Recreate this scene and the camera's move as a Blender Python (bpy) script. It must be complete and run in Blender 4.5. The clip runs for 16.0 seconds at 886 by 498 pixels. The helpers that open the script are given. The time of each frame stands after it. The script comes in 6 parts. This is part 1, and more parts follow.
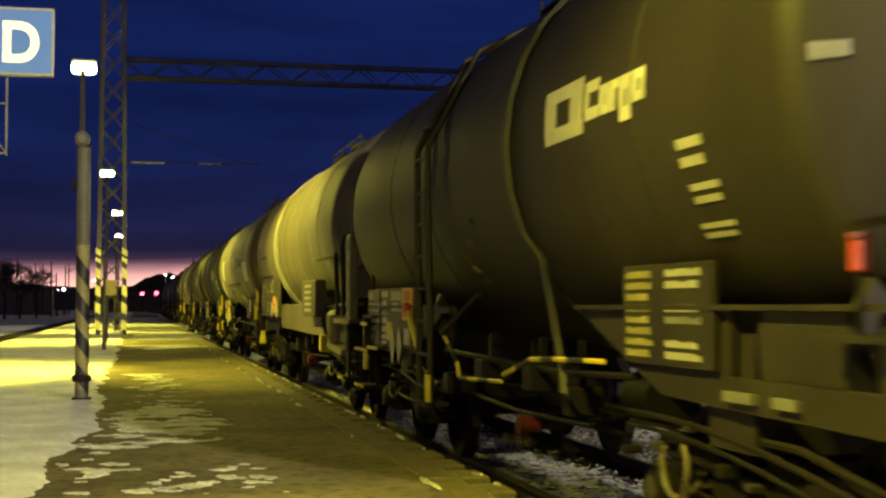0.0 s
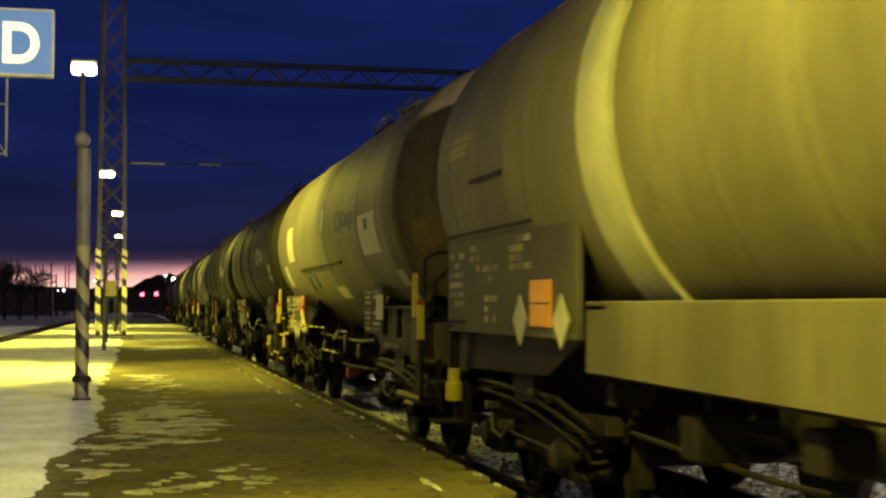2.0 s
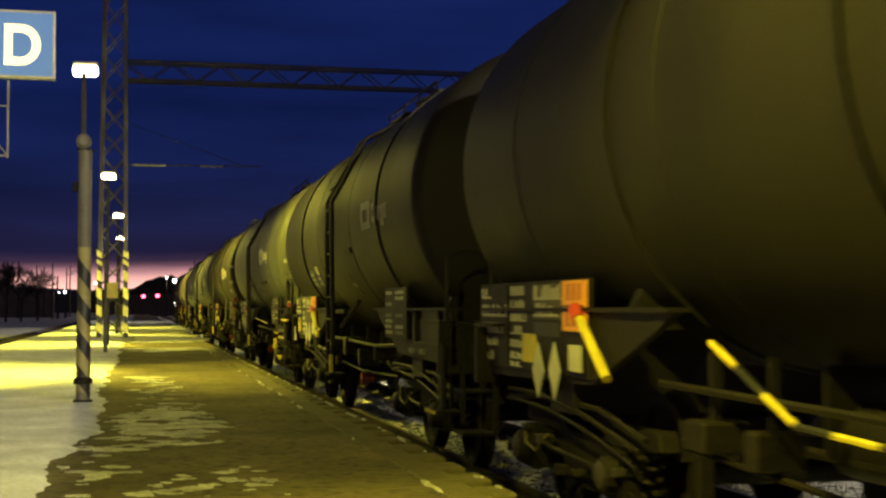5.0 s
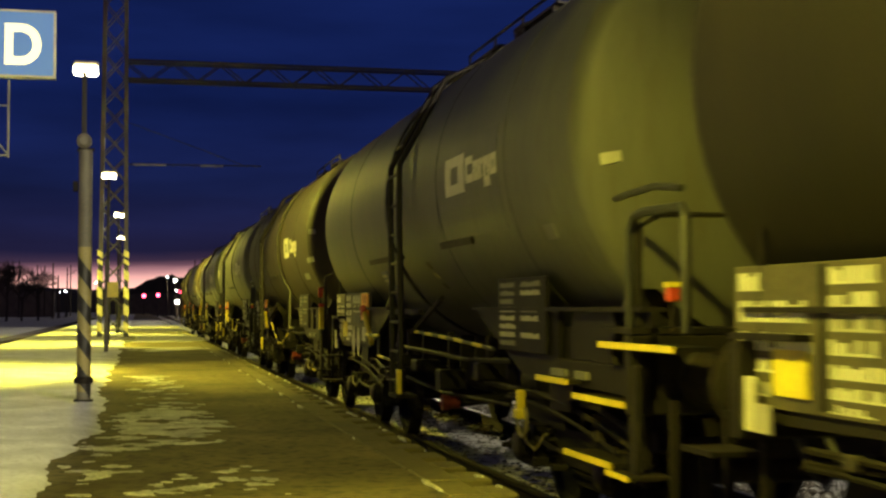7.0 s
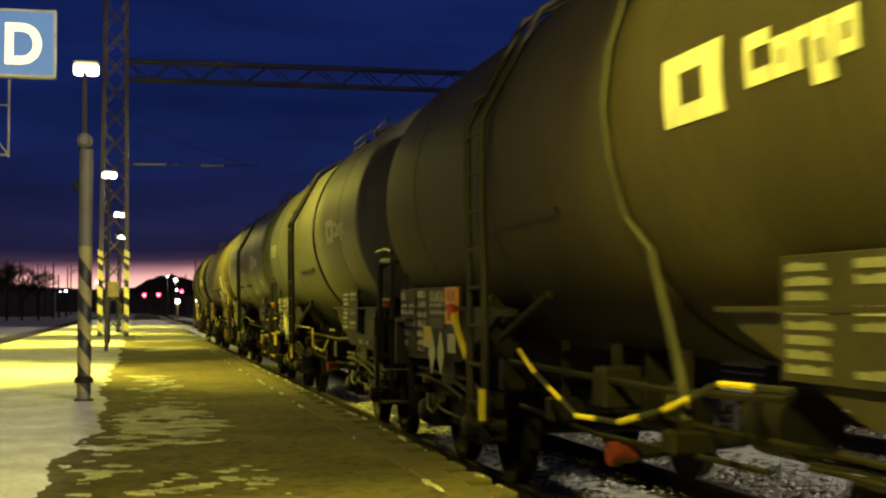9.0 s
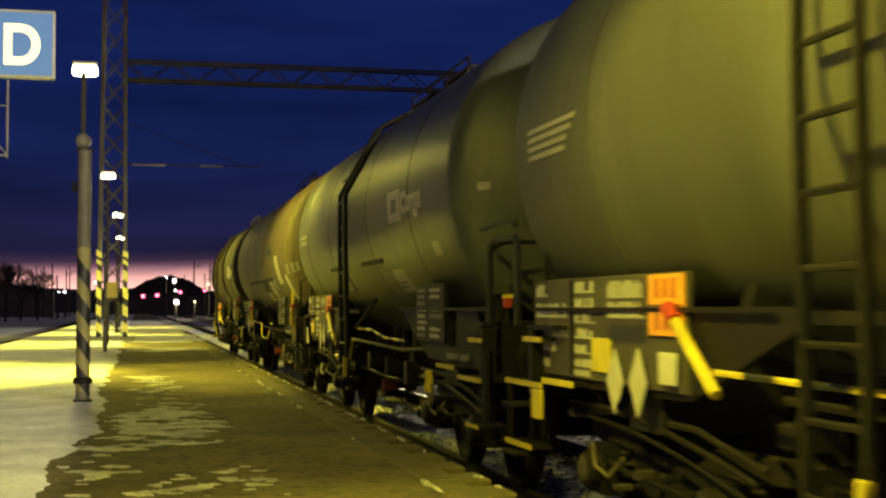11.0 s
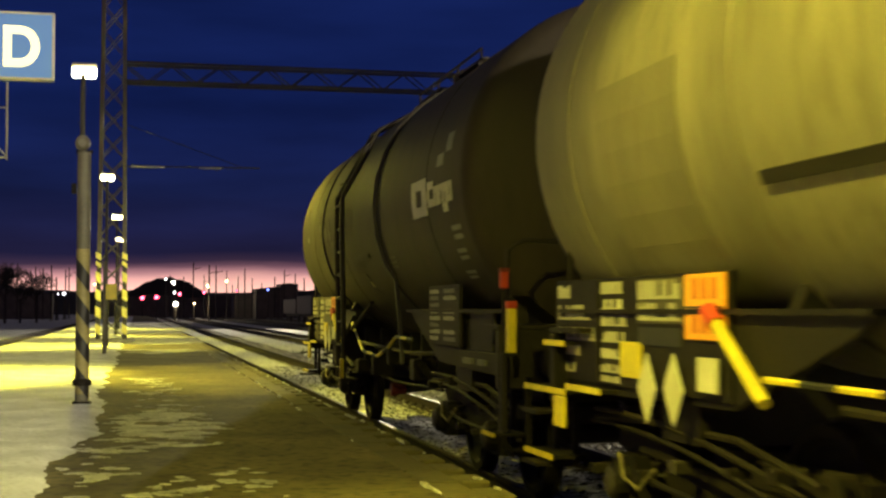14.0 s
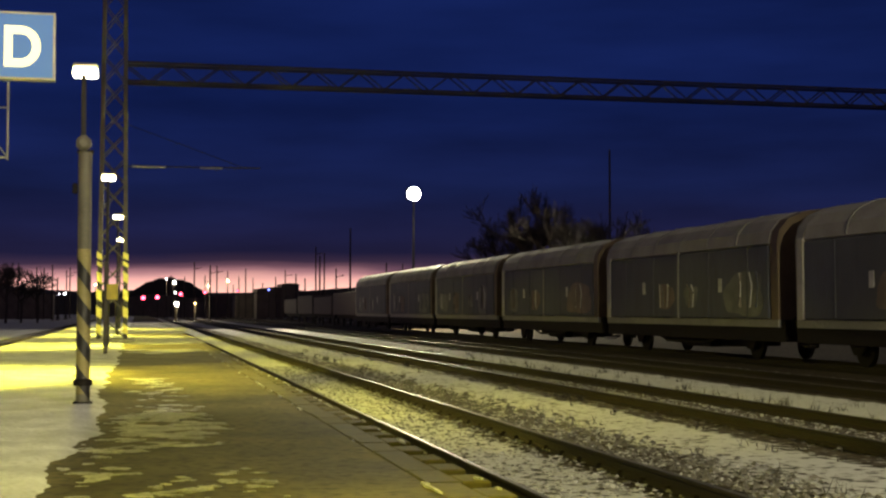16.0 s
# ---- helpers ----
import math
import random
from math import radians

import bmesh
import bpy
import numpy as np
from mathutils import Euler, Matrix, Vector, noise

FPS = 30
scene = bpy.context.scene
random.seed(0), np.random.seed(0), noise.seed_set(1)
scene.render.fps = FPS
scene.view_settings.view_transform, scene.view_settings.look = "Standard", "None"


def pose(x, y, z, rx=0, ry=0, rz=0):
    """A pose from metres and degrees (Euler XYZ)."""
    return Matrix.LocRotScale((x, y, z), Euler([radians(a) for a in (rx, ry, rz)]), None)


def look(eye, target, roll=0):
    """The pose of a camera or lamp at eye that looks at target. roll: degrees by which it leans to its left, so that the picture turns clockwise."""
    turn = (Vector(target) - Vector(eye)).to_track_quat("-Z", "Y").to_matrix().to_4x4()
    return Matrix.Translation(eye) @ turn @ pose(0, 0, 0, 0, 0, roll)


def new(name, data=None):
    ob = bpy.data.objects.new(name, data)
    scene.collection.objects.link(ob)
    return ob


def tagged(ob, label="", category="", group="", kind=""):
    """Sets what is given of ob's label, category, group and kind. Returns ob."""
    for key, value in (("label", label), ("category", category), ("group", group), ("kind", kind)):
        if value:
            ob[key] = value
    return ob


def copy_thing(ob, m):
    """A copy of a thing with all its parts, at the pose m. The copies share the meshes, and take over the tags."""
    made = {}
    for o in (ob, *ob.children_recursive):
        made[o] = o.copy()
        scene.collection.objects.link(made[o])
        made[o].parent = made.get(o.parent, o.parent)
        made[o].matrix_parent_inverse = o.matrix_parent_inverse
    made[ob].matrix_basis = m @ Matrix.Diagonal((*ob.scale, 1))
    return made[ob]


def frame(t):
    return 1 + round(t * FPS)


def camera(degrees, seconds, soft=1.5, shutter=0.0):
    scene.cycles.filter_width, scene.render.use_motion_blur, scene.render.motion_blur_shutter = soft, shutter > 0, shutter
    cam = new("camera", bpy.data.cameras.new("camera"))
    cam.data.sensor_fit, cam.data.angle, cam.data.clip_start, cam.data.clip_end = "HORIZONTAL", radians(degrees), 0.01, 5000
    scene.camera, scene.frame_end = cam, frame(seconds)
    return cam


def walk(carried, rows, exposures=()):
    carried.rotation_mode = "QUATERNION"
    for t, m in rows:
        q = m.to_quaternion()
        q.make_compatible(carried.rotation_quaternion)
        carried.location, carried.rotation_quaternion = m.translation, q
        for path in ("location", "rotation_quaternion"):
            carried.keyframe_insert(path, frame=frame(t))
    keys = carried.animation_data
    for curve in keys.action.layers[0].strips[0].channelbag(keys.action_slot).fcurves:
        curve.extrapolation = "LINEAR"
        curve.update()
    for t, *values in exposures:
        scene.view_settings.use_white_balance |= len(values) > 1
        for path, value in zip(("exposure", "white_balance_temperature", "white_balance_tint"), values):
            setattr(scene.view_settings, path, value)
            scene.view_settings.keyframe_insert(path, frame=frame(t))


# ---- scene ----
# x: right across the tracks, y: along the track, z: up from the rail top
EYE = (0.0, 0.0, 1.42)
F = 2475.0
cam = camera(35.16, 16.0, soft=2.4, shutter=0.3)
# small drift of the held camera: seconds, sideways, down (thousandths of the focal length are taken below)
DRIFT = [(0.0, -1.8, -7.4), (0.5, -1.2, -6.9), (1.0, -1.5, -6.3), (2.0, -1.8, -6.1), (3.0, -2.4, -6.0), (3.5, -1.9, -4.6),
         (4.0, -0.8, -3.2), (5.0, 0.4, -2.8), (6.5, 1.0, -3.1), (7.0, 1.4, -3.7), (7.5, 2.5, -4.5), (8.0, 2.7, -4.6),
         (9.0, 2.0, -4.5), (10.0, 1.0, -4.0), (11.5, -0.8, -3.0), (12.0, -1.3, -2.6), (12.5, -1.9, -1.7), (13.0, -2.5, -1.2),
         (13.5, -2.0, -0.2), (14.0, -1.4, 0.0), (14.5, -0.4, 0.0), (15.0, -0.1, 0.0), (15.5, 0.7, 0.0), (16.0, 0.2, 0.0)]
PATH = []
for t, sx, sy in DRIFT:
    pitch = math.degrees(math.atan((108 + sy) / F))
    yaw = math.degrees(math.atan((542 - sx) * math.cos(radians(pitch)) / F))
    PATH.append((t, pose(*EYE, 90 + pitch, 0, -yaw)))
walk(cam, PATH, [(0.0, 0.0), (16.0, 0.0)])

# ---------------------------------------------------------------- light
SODIUM = (1.0, 0.895, 0.08)
LAMP_W, BEAM_W, YARD_W = 1080.0, 1350.0, 42000.0


def dusk_world():
    w = bpy.data.worlds.new("dusk")
    scene.world = w
    w.use_nodes = True
    nt = w.node_tree
    nt.nodes.clear()
    out = nt.nodes.new("ShaderNodeOutputWorld")
    bg = nt.nodes.new("ShaderNodeBackground")
    tc = nt.nodes.new("ShaderNodeTexCoord")
    sep = nt.nodes.new("ShaderNodeSeparateXYZ")
    ramp = nt.nodes.new("ShaderNodeValToRGB")
    nz = nt.nodes.new("ShaderNodeTexNoise")
    nz.inputs["Scale"].default_value = 4.0
    nz.inputs["Detail"].default_value = 8.0
    mp = nt.nodes.new("ShaderNodeMapping")
    mp.inputs["Scale"].default_value = (1.0, 1.0, 6.0)
    mul = nt.nodes.new("ShaderNodeMath")
    mul.operation = "MULTIPLY_ADD"
    mul.inputs[1].default_value = 0.03
    cloud = nt.nodes.new("ShaderNodeMapRange")
    cloud.inputs["From Min"].default_value, cloud.inputs["From Max"].default_value = 0.3, 0.75
    cloud.inputs["To Min"].default_value, cloud.inputs["To Max"].default_value = 0.68, 1.42
    vm = nt.nodes.new("ShaderNodeVectorMath")
    vm.operation = "SCALE"
    nt.links.new(tc.outputs["Generated"], sep.inputs[0])
    nt.links.new(tc.outputs["Generated"], mp.inputs[0])
    nt.links.new(mp.outputs[0], nz.inputs["Vector"])
    nt.links.new(nz.outputs["Fac"], mul.inputs[0])
    nt.links.new(sep.outputs["Z"], mul.inputs[2])
    nt.links.new(mul.outputs[0], ramp.inputs[0])
    nt.links.new(nz.outputs["Fac"], cloud.inputs["Value"])
    nt.links.new(ramp.outputs[0], vm.inputs[0])
    nt.links.new(cloud.outputs[0], vm.inputs["Scale"])
    nt.links.new(vm.outputs[0], bg.inputs[0])
    nt.links.new(bg.outputs[0], out.inputs[0])
    stops = [(0.0, (1.2, 0.62, 0.47)), (0.029, (1.5, 0.78, 0.63)), (0.0355, (1.0, 0.49, 0.45)), (0.040, (0.42, 0.19, 0.23)), (0.0445, (0.06, 0.033, 0.064)),
             (0.054, (0.0135, 0.012, 0.042)), (0.10, (0.0078, 0.0125, 0.060)), (0.16, (0.0058, 0.0132, 0.080)),
             (0.24, (0.0052, 0.0125, 0.078)), (0.36, (0.012, 0.016, 0.06)), (0.6, (0.042, 0.037, 0.042)), (1.0, (0.055, 0.046, 0.04))]
    el = ramp.color_ramp.elements
    while len(el) < len(stops):
        el.new(0.5)
    for e, (p, c) in zip(el, stops):
        e.position, e.color = p, (*c, 1)
    bg.inputs[1].default_value = 1.0


dusk_world()

# ---------------------------------------------------------------- materials
MATS = {}


def mat(name, col, rough=0.6, metal=0.0, var=0.3, scale=2.0, bump=0.15, dirt=None, dirt_amount=0.5, streak=False, emit=0.0, spec=0.5):
    if name in MATS:
        return MATS[name]
    m = bpy.data.materials.new(name)
    MATS[name] = m
    m.use_nodes = True
    nt = m.node_tree
    b = nt.nodes["Principled BSDF"]
    b.inputs["Roughness"].default_value, b.inputs["Metallic"].default_value = rough, metal
    b.inputs["Specular IOR Level"].default_value = spec
    if emit:
        b.inputs["Base Color"].default_value = (*col, 1)
        b.inputs["Emission Color"].default_value = (*col, 1)
        b.inputs["Emission Strength"].default_value = emit
        return m
    tc = nt.nodes.new("ShaderNodeTexCoord")
    info = nt.nodes.new("ShaderNodeObjectInfo")
    off = nt.nodes.new("ShaderNodeVectorMath")
    off.operation = "MULTIPLY_ADD"
    off.inputs[1].default_value = (1, 1, 0.25) if streak else (1, 1, 1)
    comb = nt.nodes.new("ShaderNodeVectorMath")
    comb.operation = "SCALE"
    comb.inputs[0].default_value = (37.0, 11.0, 23.0)
    nt.links.new(info.outputs["Random"], comb.inputs["Scale"])
    nt.links.new(tc.outputs["Object"], off.inputs[0])
    nt.links.new(comb.outputs[0], off.inputs[2])
    big = nt.nodes.new("ShaderNodeTexNoise")
    big.inputs["Scale"].default_value, big.inputs["Detail"].default_value = scale, 6
    fine = nt.nodes.new("ShaderNodeTexNoise")
    fine.inputs["Scale"].default_value, fine.inputs["Detail"].default_value = scale * 14, 4
    for n in (big, fine):
        nt.links.new(off.outputs[0], n.inputs["Vector"])
    ramp = nt.nodes.new("ShaderNodeValToRGB")
    e = ramp.color_ramp.elements
    e[0].position, e[1].position = 0.32, 0.7
    e[0].color = (*[c * (1 - var) for c in col], 1)
    e[1].color = (*[min(1, c * (1 + var * 0.7)) for c in col], 1)
    nt.links.new(big.outputs["Fac"], ramp.inputs[0])
    mix = nt.nodes.new("ShaderNodeMix")
    mix.data_type = "RGBA"
    d = dirt or [c * 0.45 for c in col]
    mix.inputs["B"].default_value = (*d, 1)
    mr = nt.nodes.new("ShaderNodeMapRange")
    mr.inputs["From Min"].default_value, mr.inputs["From Max"].default_value = 0.48, 0.72
    mr.inputs["To Max"].default_value = dirt_amount
    nt.links.new(fine.outputs["Fac"], mr.inputs["Value"])
    nt.links.new(mr.outputs[0], mix.inputs["Factor"])
    nt.links.new(ramp.outputs[0], mix.inputs["A"])
    nt.links.new(mix.outputs["Result"], b.inputs["Base Color"])
    rr = nt.nodes.new("ShaderNodeMapRange")
    rr.inputs["To Min"].default_value, rr.inputs["To Max"].default_value = max(0.05, rough - 0.12), min(1, rough + 0.12)
    nt.links.new(big.outputs["Fac"], rr.inputs["Value"])
    nt.links.new(rr.outputs[0], b.inputs["Roughness"])
    if streak:
        # broad grime with an uneven border, drawn down the sides
        gr = nt.nodes.new("ShaderNodeTexNoise")
        gr.inputs["Scale"].default_value, gr.inputs["Detail"].default_value, gr.inputs["Roughness"].default_value = scale * 2.6, 9, 0.68
        gm = nt.nodes.new("ShaderNodeMapRange")
        gm.inputs["From Min"].default_value, gm.inputs["From Max"].default_value, gm.inputs["To Max"].default_value = 0.50, 0.66, 0.5
        g2 = nt.nodes.new("ShaderNodeMix")
        g2.data_type = "RGBA"
        g2.inputs["B"].default_value = (*[c * 0.5 for c in col], 1)
        nt.links.new(off.outputs[0], gr.inputs["Vector"])
        nt.links.new(gr.outputs["Fac"], gm.inputs["Value"])
        nt.links.new(gm.outputs[0], g2.inputs["Factor"])
        nt.links.new(mix.outputs["Result"], g2.inputs["A"])
        nt.links.new(g2.outputs["Result"], b.inputs["Base Color"])
    if bump:
        bp = nt.nodes.new("ShaderNodeBump")
        bp.inputs["Strength"].default_value, bp.inputs["Distance"].default_value = bump, 0.02
        nt.links.new(fine.outputs["Fac"], bp.inputs["Height"])
        nt.links.new(bp.outputs[0], b.inputs["Normal"])
    return m


SOOT_TANK = mat("sooty brown tank paint", (0.0245, 0.0196, 0.0132), 0.6, 0, 0.5, 0.9, 0.05, (0.016, 0.0125, 0.009), 0.65, True, spec=0.25)
DEEP_OLIVE = mat("deep green grey glossy tank paint", (0.064, 0.067, 0.048), 0.42, 0, 0.35, 0.8, 0.03, (0.034, 0.031, 0.022), 0.5, True)
DARK_TANK = mat("dark brown tank paint", (0.039, 0.0305, 0.02), 0.62, 0, 0.45, 0.9, 0.05, (0.02, 0.016, 0.012), 0.6, True, spec=0.22)
BLACK_TANK = mat("sooty black tank paint", (0.0118, 0.0098, 0.0074), 0.58, 0, 0.4, 0.9, 0.05, (0.013, 0.01, 0.008), 0.6, True, spec=0.22)
OLIVE_TANK = mat("grey green tank paint", (0.082, 0.082, 0.064), 0.55, 0, 0.45, 0.8, 0.04, (0.06, 0.052, 0.038), 0.6, True)
GREY_TANK = mat("glossy grey tank paint", (0.06, 0.06, 0.05), 0.5, 0, 0.25, 0.8, 0.03, (0.04, 0.034, 0.026), 0.5, True)
BROWN_TANK = mat("brown soiled tank paint", (0.112, 0.088, 0.053), 0.65, 0, 0.45, 0.9, 0.05, (0.05, 0.036, 0.022), 0.65, True, spec=0.3)
FADED_BLUE = mat("faded grey blue emblem", (0.06, 0.065, 0.085), 0.6, 0, 0.3, 5, 0.04)
PALE_STAIN = mat("worn pale stain", (0.062, 0.053, 0.033), 0.7, 0, 0.6, 4, 0.05, (0.035, 0.028, 0.018), 0.95)
CREAM_TANK = mat("soiled light grey tank paint", (0.172, 0.152, 0.11), 0.6, 0, 0.45, 0.8, 0.05, (0.08, 0.062, 0.042), 0.65, True)
CLAD_TANK = mat("pale insulation cladding sheet", (0.148, 0.128, 0.09), 0.6, 0.0, 0.45, 0.9, 0.05, (0.09, 0.07, 0.048), 0.6, True)
STEEL = mat("grimy running gear steel", (0.0095, 0.0078, 0.006), 0.75, 0.0, 0.5, 3, 0.3, (0.032, 0.019, 0.010), 0.6, spec=0.25)
FRAME_DARK = mat("dark brown underframe paint", (0.0095, 0.0079, 0.0058), 0.6, 0, 0.4, 2, 0.15, (0.02, 0.0145, 0.0095), 0.6, spec=0.25)
FRAME_BROWN = mat("brown grey underframe paint", (0.027, 0.0225, 0.0155), 0.6, 0, 0.4, 2, 0.15, (0.014, 0.0105, 0.0075), 0.6, spec=0.25)
FRAME_LIGHT = mat("dusty grey underframe paint", (0.0145, 0.0122, 0.0088), 0.6, 0, 0.4, 2, 0.15, (0.032, 0.023, 0.015), 0.6, spec=0.2)
YELLOW = mat("safety yellow paint", (0.64, 0.52, 0.03), 0.45, 0, 0.2, 6, 0.05, (0.35, 0.2, 0.03), 0.4)
BLACK = mat("black paint", (0.02, 0.02, 0.02), 0.5, 0, 0.3, 6, 0.05)
RED = mat("red paint", (0.45, 0.05, 0.02), 0.45, 0, 0.25, 6, 0.05)
CODE = mat("dark orange figures", (0.45, 0.13, 0.01), 0.5, 0, 0.2, 5, 0)
DULL_RED = mat("dull red paint", (0.15, 0.02, 0.012), 0.6, 0, 0.35, 6, 0.05)
ORANGE = mat("orange reflective plate", (0.85, 0.36, 0.015), 0.4, 0, 0.12, 5, 0.03, (0.5, 0.13, 0.01), 0.4)
FADED_ORANGE = mat("faded orange sheet", (0.17, 0.10, 0.025), 0.6, 0, 0.35, 4, 0.04, (0.1, 0.065, 0.025), 0.6)
WHITE = mat("off white lettering paint", (0.52, 0.5, 0.42), 0.55, 0, 0.18, 5, 0.05, (0.35, 0.32, 0.26), 0.5)
LABEL = mat("pale grey sheet label", (0.36, 0.34, 0.29), 0.5, 0, 0.2, 5, 0.04, (0.3, 0.27, 0.2), 0.5)
GREYLET = mat("faded grey lettering", (0.16, 0.155, 0.14), 0.55, 0, 0.25, 5, 0.04)
BLUE = mat("blue enamel", (0.014, 0.03, 0.15), 0.45, 0, 0.2, 4, 0.03)
GALV = mat("galvanised steel", (0.36, 0.36, 0.33), 0.45, 0.5, 0.25, 4, 0.08)
MAST_PAINT = mat("weathered grey mast paint", (0.10, 0.097, 0.08), 0.55, 0.1, 0.3, 3, 0.1, (0.14, 0.08, 0.05), 0.4)
MAST_DARK = mat("dull dark pole paint", (0.032, 0.032, 0.029), 0.7, 0, 0.3, 3, 0.1)
DULL_YELLOW = mat("dull yellowed paint", (0.30, 0.26, 0.10), 0.6, 0, 0.3, 3, 0.1, (0.15, 0.12, 0.06), 0.5)
MAST_YELLOW = mat("fresh yellow mast stripe", (0.86, 0.80, 0.22), 0.45, 0, 0.15, 6, 0.05, (0.6, 0.5, 0.1), 0.4)
POST_PAINT = mat("pale post paint", (0.13, 0.125, 0.095), 0.6, 0, 0.25, 3, 0.1, (0.2, 0.17, 0.1), 0.5)
RAIL_SIDE = mat("rusty rail", (0.03, 0.02, 0.014), 0.75, 0.2, 0.3, 5, 0.2)
RAIL_TOP = mat("worn rail head", (0.17, 0.16, 0.145), 0.52, 1.0, 0.3, 8, 0.02)
CONCRETE = mat("worn concrete", (0.30, 0.29, 0.26), 0.85, 0, 0.25, 2, 0.25, (0.18, 0.17, 0.14), 0.5)
EDGE_PAINT = mat("worn yellowed edge concrete", (0.145, 0.122, 0.055), 0.8, 0, 0.3, 2, 0.25, (0.07, 0.06, 0.04), 0.6)
SLEEPER_WALL_SHADE = mat("tarred timber and shaded wall", (0.06, 0.05, 0.04), 0.85, 0, 0.3, 4, 0.3)
SNOW = mat("packed snow", (0.80, 0.81, 0.83), 0.75, 0, 0.30, 1.6, 0.8, (0.42, 0.41, 0.39), 0.6)
THIN_SNOW = mat("thin icy snow", (0.66, 0.65, 0.61), 0.7, 0, 0.45, 2.5, 0.4, (0.13, 0.12, 0.10), 0.8)
STONE = mat("ballast stone", (0.13, 0.12, 0.105), 0.85, 0, 0.5, 6, 0.3)
STONE_SNOW = mat("snow dusted ballast", (0.42, 0.42, 0.41), 0.8, 0, 0.3, 7, 0.3, (0.2, 0.19, 0.17), 0.6)
LAMP_GLOW = mat("lamp glass glow", (1.0, 0.86, 0.42), emit=30.0)
SIGN_LIT_BLUE = mat("lit blue sign sheet", (0.058, 0.142, 0.36), emit=0.66)
SIGN_LIT_WHITE = mat("lit white sign sheet", (1.0, 0.91, 0.56), emit=0.95)
YARD_GLOW = mat("yard light glow", (1.0, 0.92, 0.66), emit=130.0)
RED_GLOW = mat("red signal glow", (1.0, 0.06, 0.12), emit=14.0)
WHITE_GLOW = mat("white signal glow", (0.9, 0.95, 1.0), emit=8.0)
BLUE_GLOW = mat("blue signal glow", (0.12, 0.2, 1.0), emit=6.0)
WARM_GLOW = mat("small warm light", (1.0, 0.72, 0.35), emit=4.0)
CAR_SIDE = mat("dark blue grey sliding wall", (0.07, 0.078, 0.095), 0.6, 0.0, 0.35, 0.7, 0.08, (0.06, 0.055, 0.05), 0.5, True)
CAR_ROOF = mat("pale aluminium roof", (0.30, 0.295, 0.27), 0.75, 0.0, 0.25, 0.8, 0.05, (0.25, 0.22, 0.18), 0.5)
MARK = mat("small white marking", (0.5, 0.5, 0.46), 0.6, 0, 0.3, 4, 0.03)
CAR_END = mat("grey end wall", (0.24, 0.24, 0.21), 0.55, 0.1, 0.25, 0.9, 0.06)
BOARD = mat("olive grey board paint", (0.075, 0.065, 0.04), 0.6, 0, 0.35, 3, 0.1, (0.03, 0.024, 0.016), 0.6)
CAR_BROWN = mat("brown end wall paint", (0.12, 0.085, 0.045), 0.6, 0, 0.35, 1.5, 0.08)
CAR_PILLAR = mat("pale pillar paint", (0.42, 0.41, 0.35), 0.55, 0, 0.25, 1.5, 0.05)
GRAFFITI_A = mat("faded pink graffiti", (0.17, 0.13, 0.105), 0.6, 0, 0.35, 1.5, 0.03)
GRAFFITI_B = mat("pale graffiti", (0.16, 0.17, 0.15), 0.6, 0, 0.45, 1.5, 0.03)
HILL = mat("dark wooded hill", (0.035, 0.032, 0.03), 0.95, 0, 0.3, 0.05, 0)
BARK = mat("bare tree bark", (0.05, 0.042, 0.036), 0.9, 0, 0.3, 4, 0.2)
BUSH = mat("dry bush twigs", (0.03, 0.026, 0.02), 0.9, 0, 0.3, 4, 0.2)
HULL = mat("dark freight paint", (0.10, 0.085, 0.07), 0.65, 0, 0.3, 1, 0.1)
FRAME_STRAP = mat("worn strap paint", (0.028, 0.024, 0.0165), 0.6, 0, 0.4, 4, 0.1, (0.015, 0.012, 0.009), 0.6)
COVER_GLINT_GREY = mat("grey of axle covers and glints", (0.045, 0.039, 0.028), 0.55, 0, 0.5, 5, 0.15, (0.014, 0.011, 0.008), 0.75)
HOSE = mat("pale dirty hose", (0.16, 0.14, 0.075), 0.6, 0, 0.3, 6, 0.1)


def asphalt():
    m = mat("frozen asphalt", (0.188, 0.158, 0.082), 0.82, 0, 0.48, 0.9, 0.5, (0.04, 0.036, 0.028), 0.85, spec=0.2)
    return m


ASPHALT = asphalt()


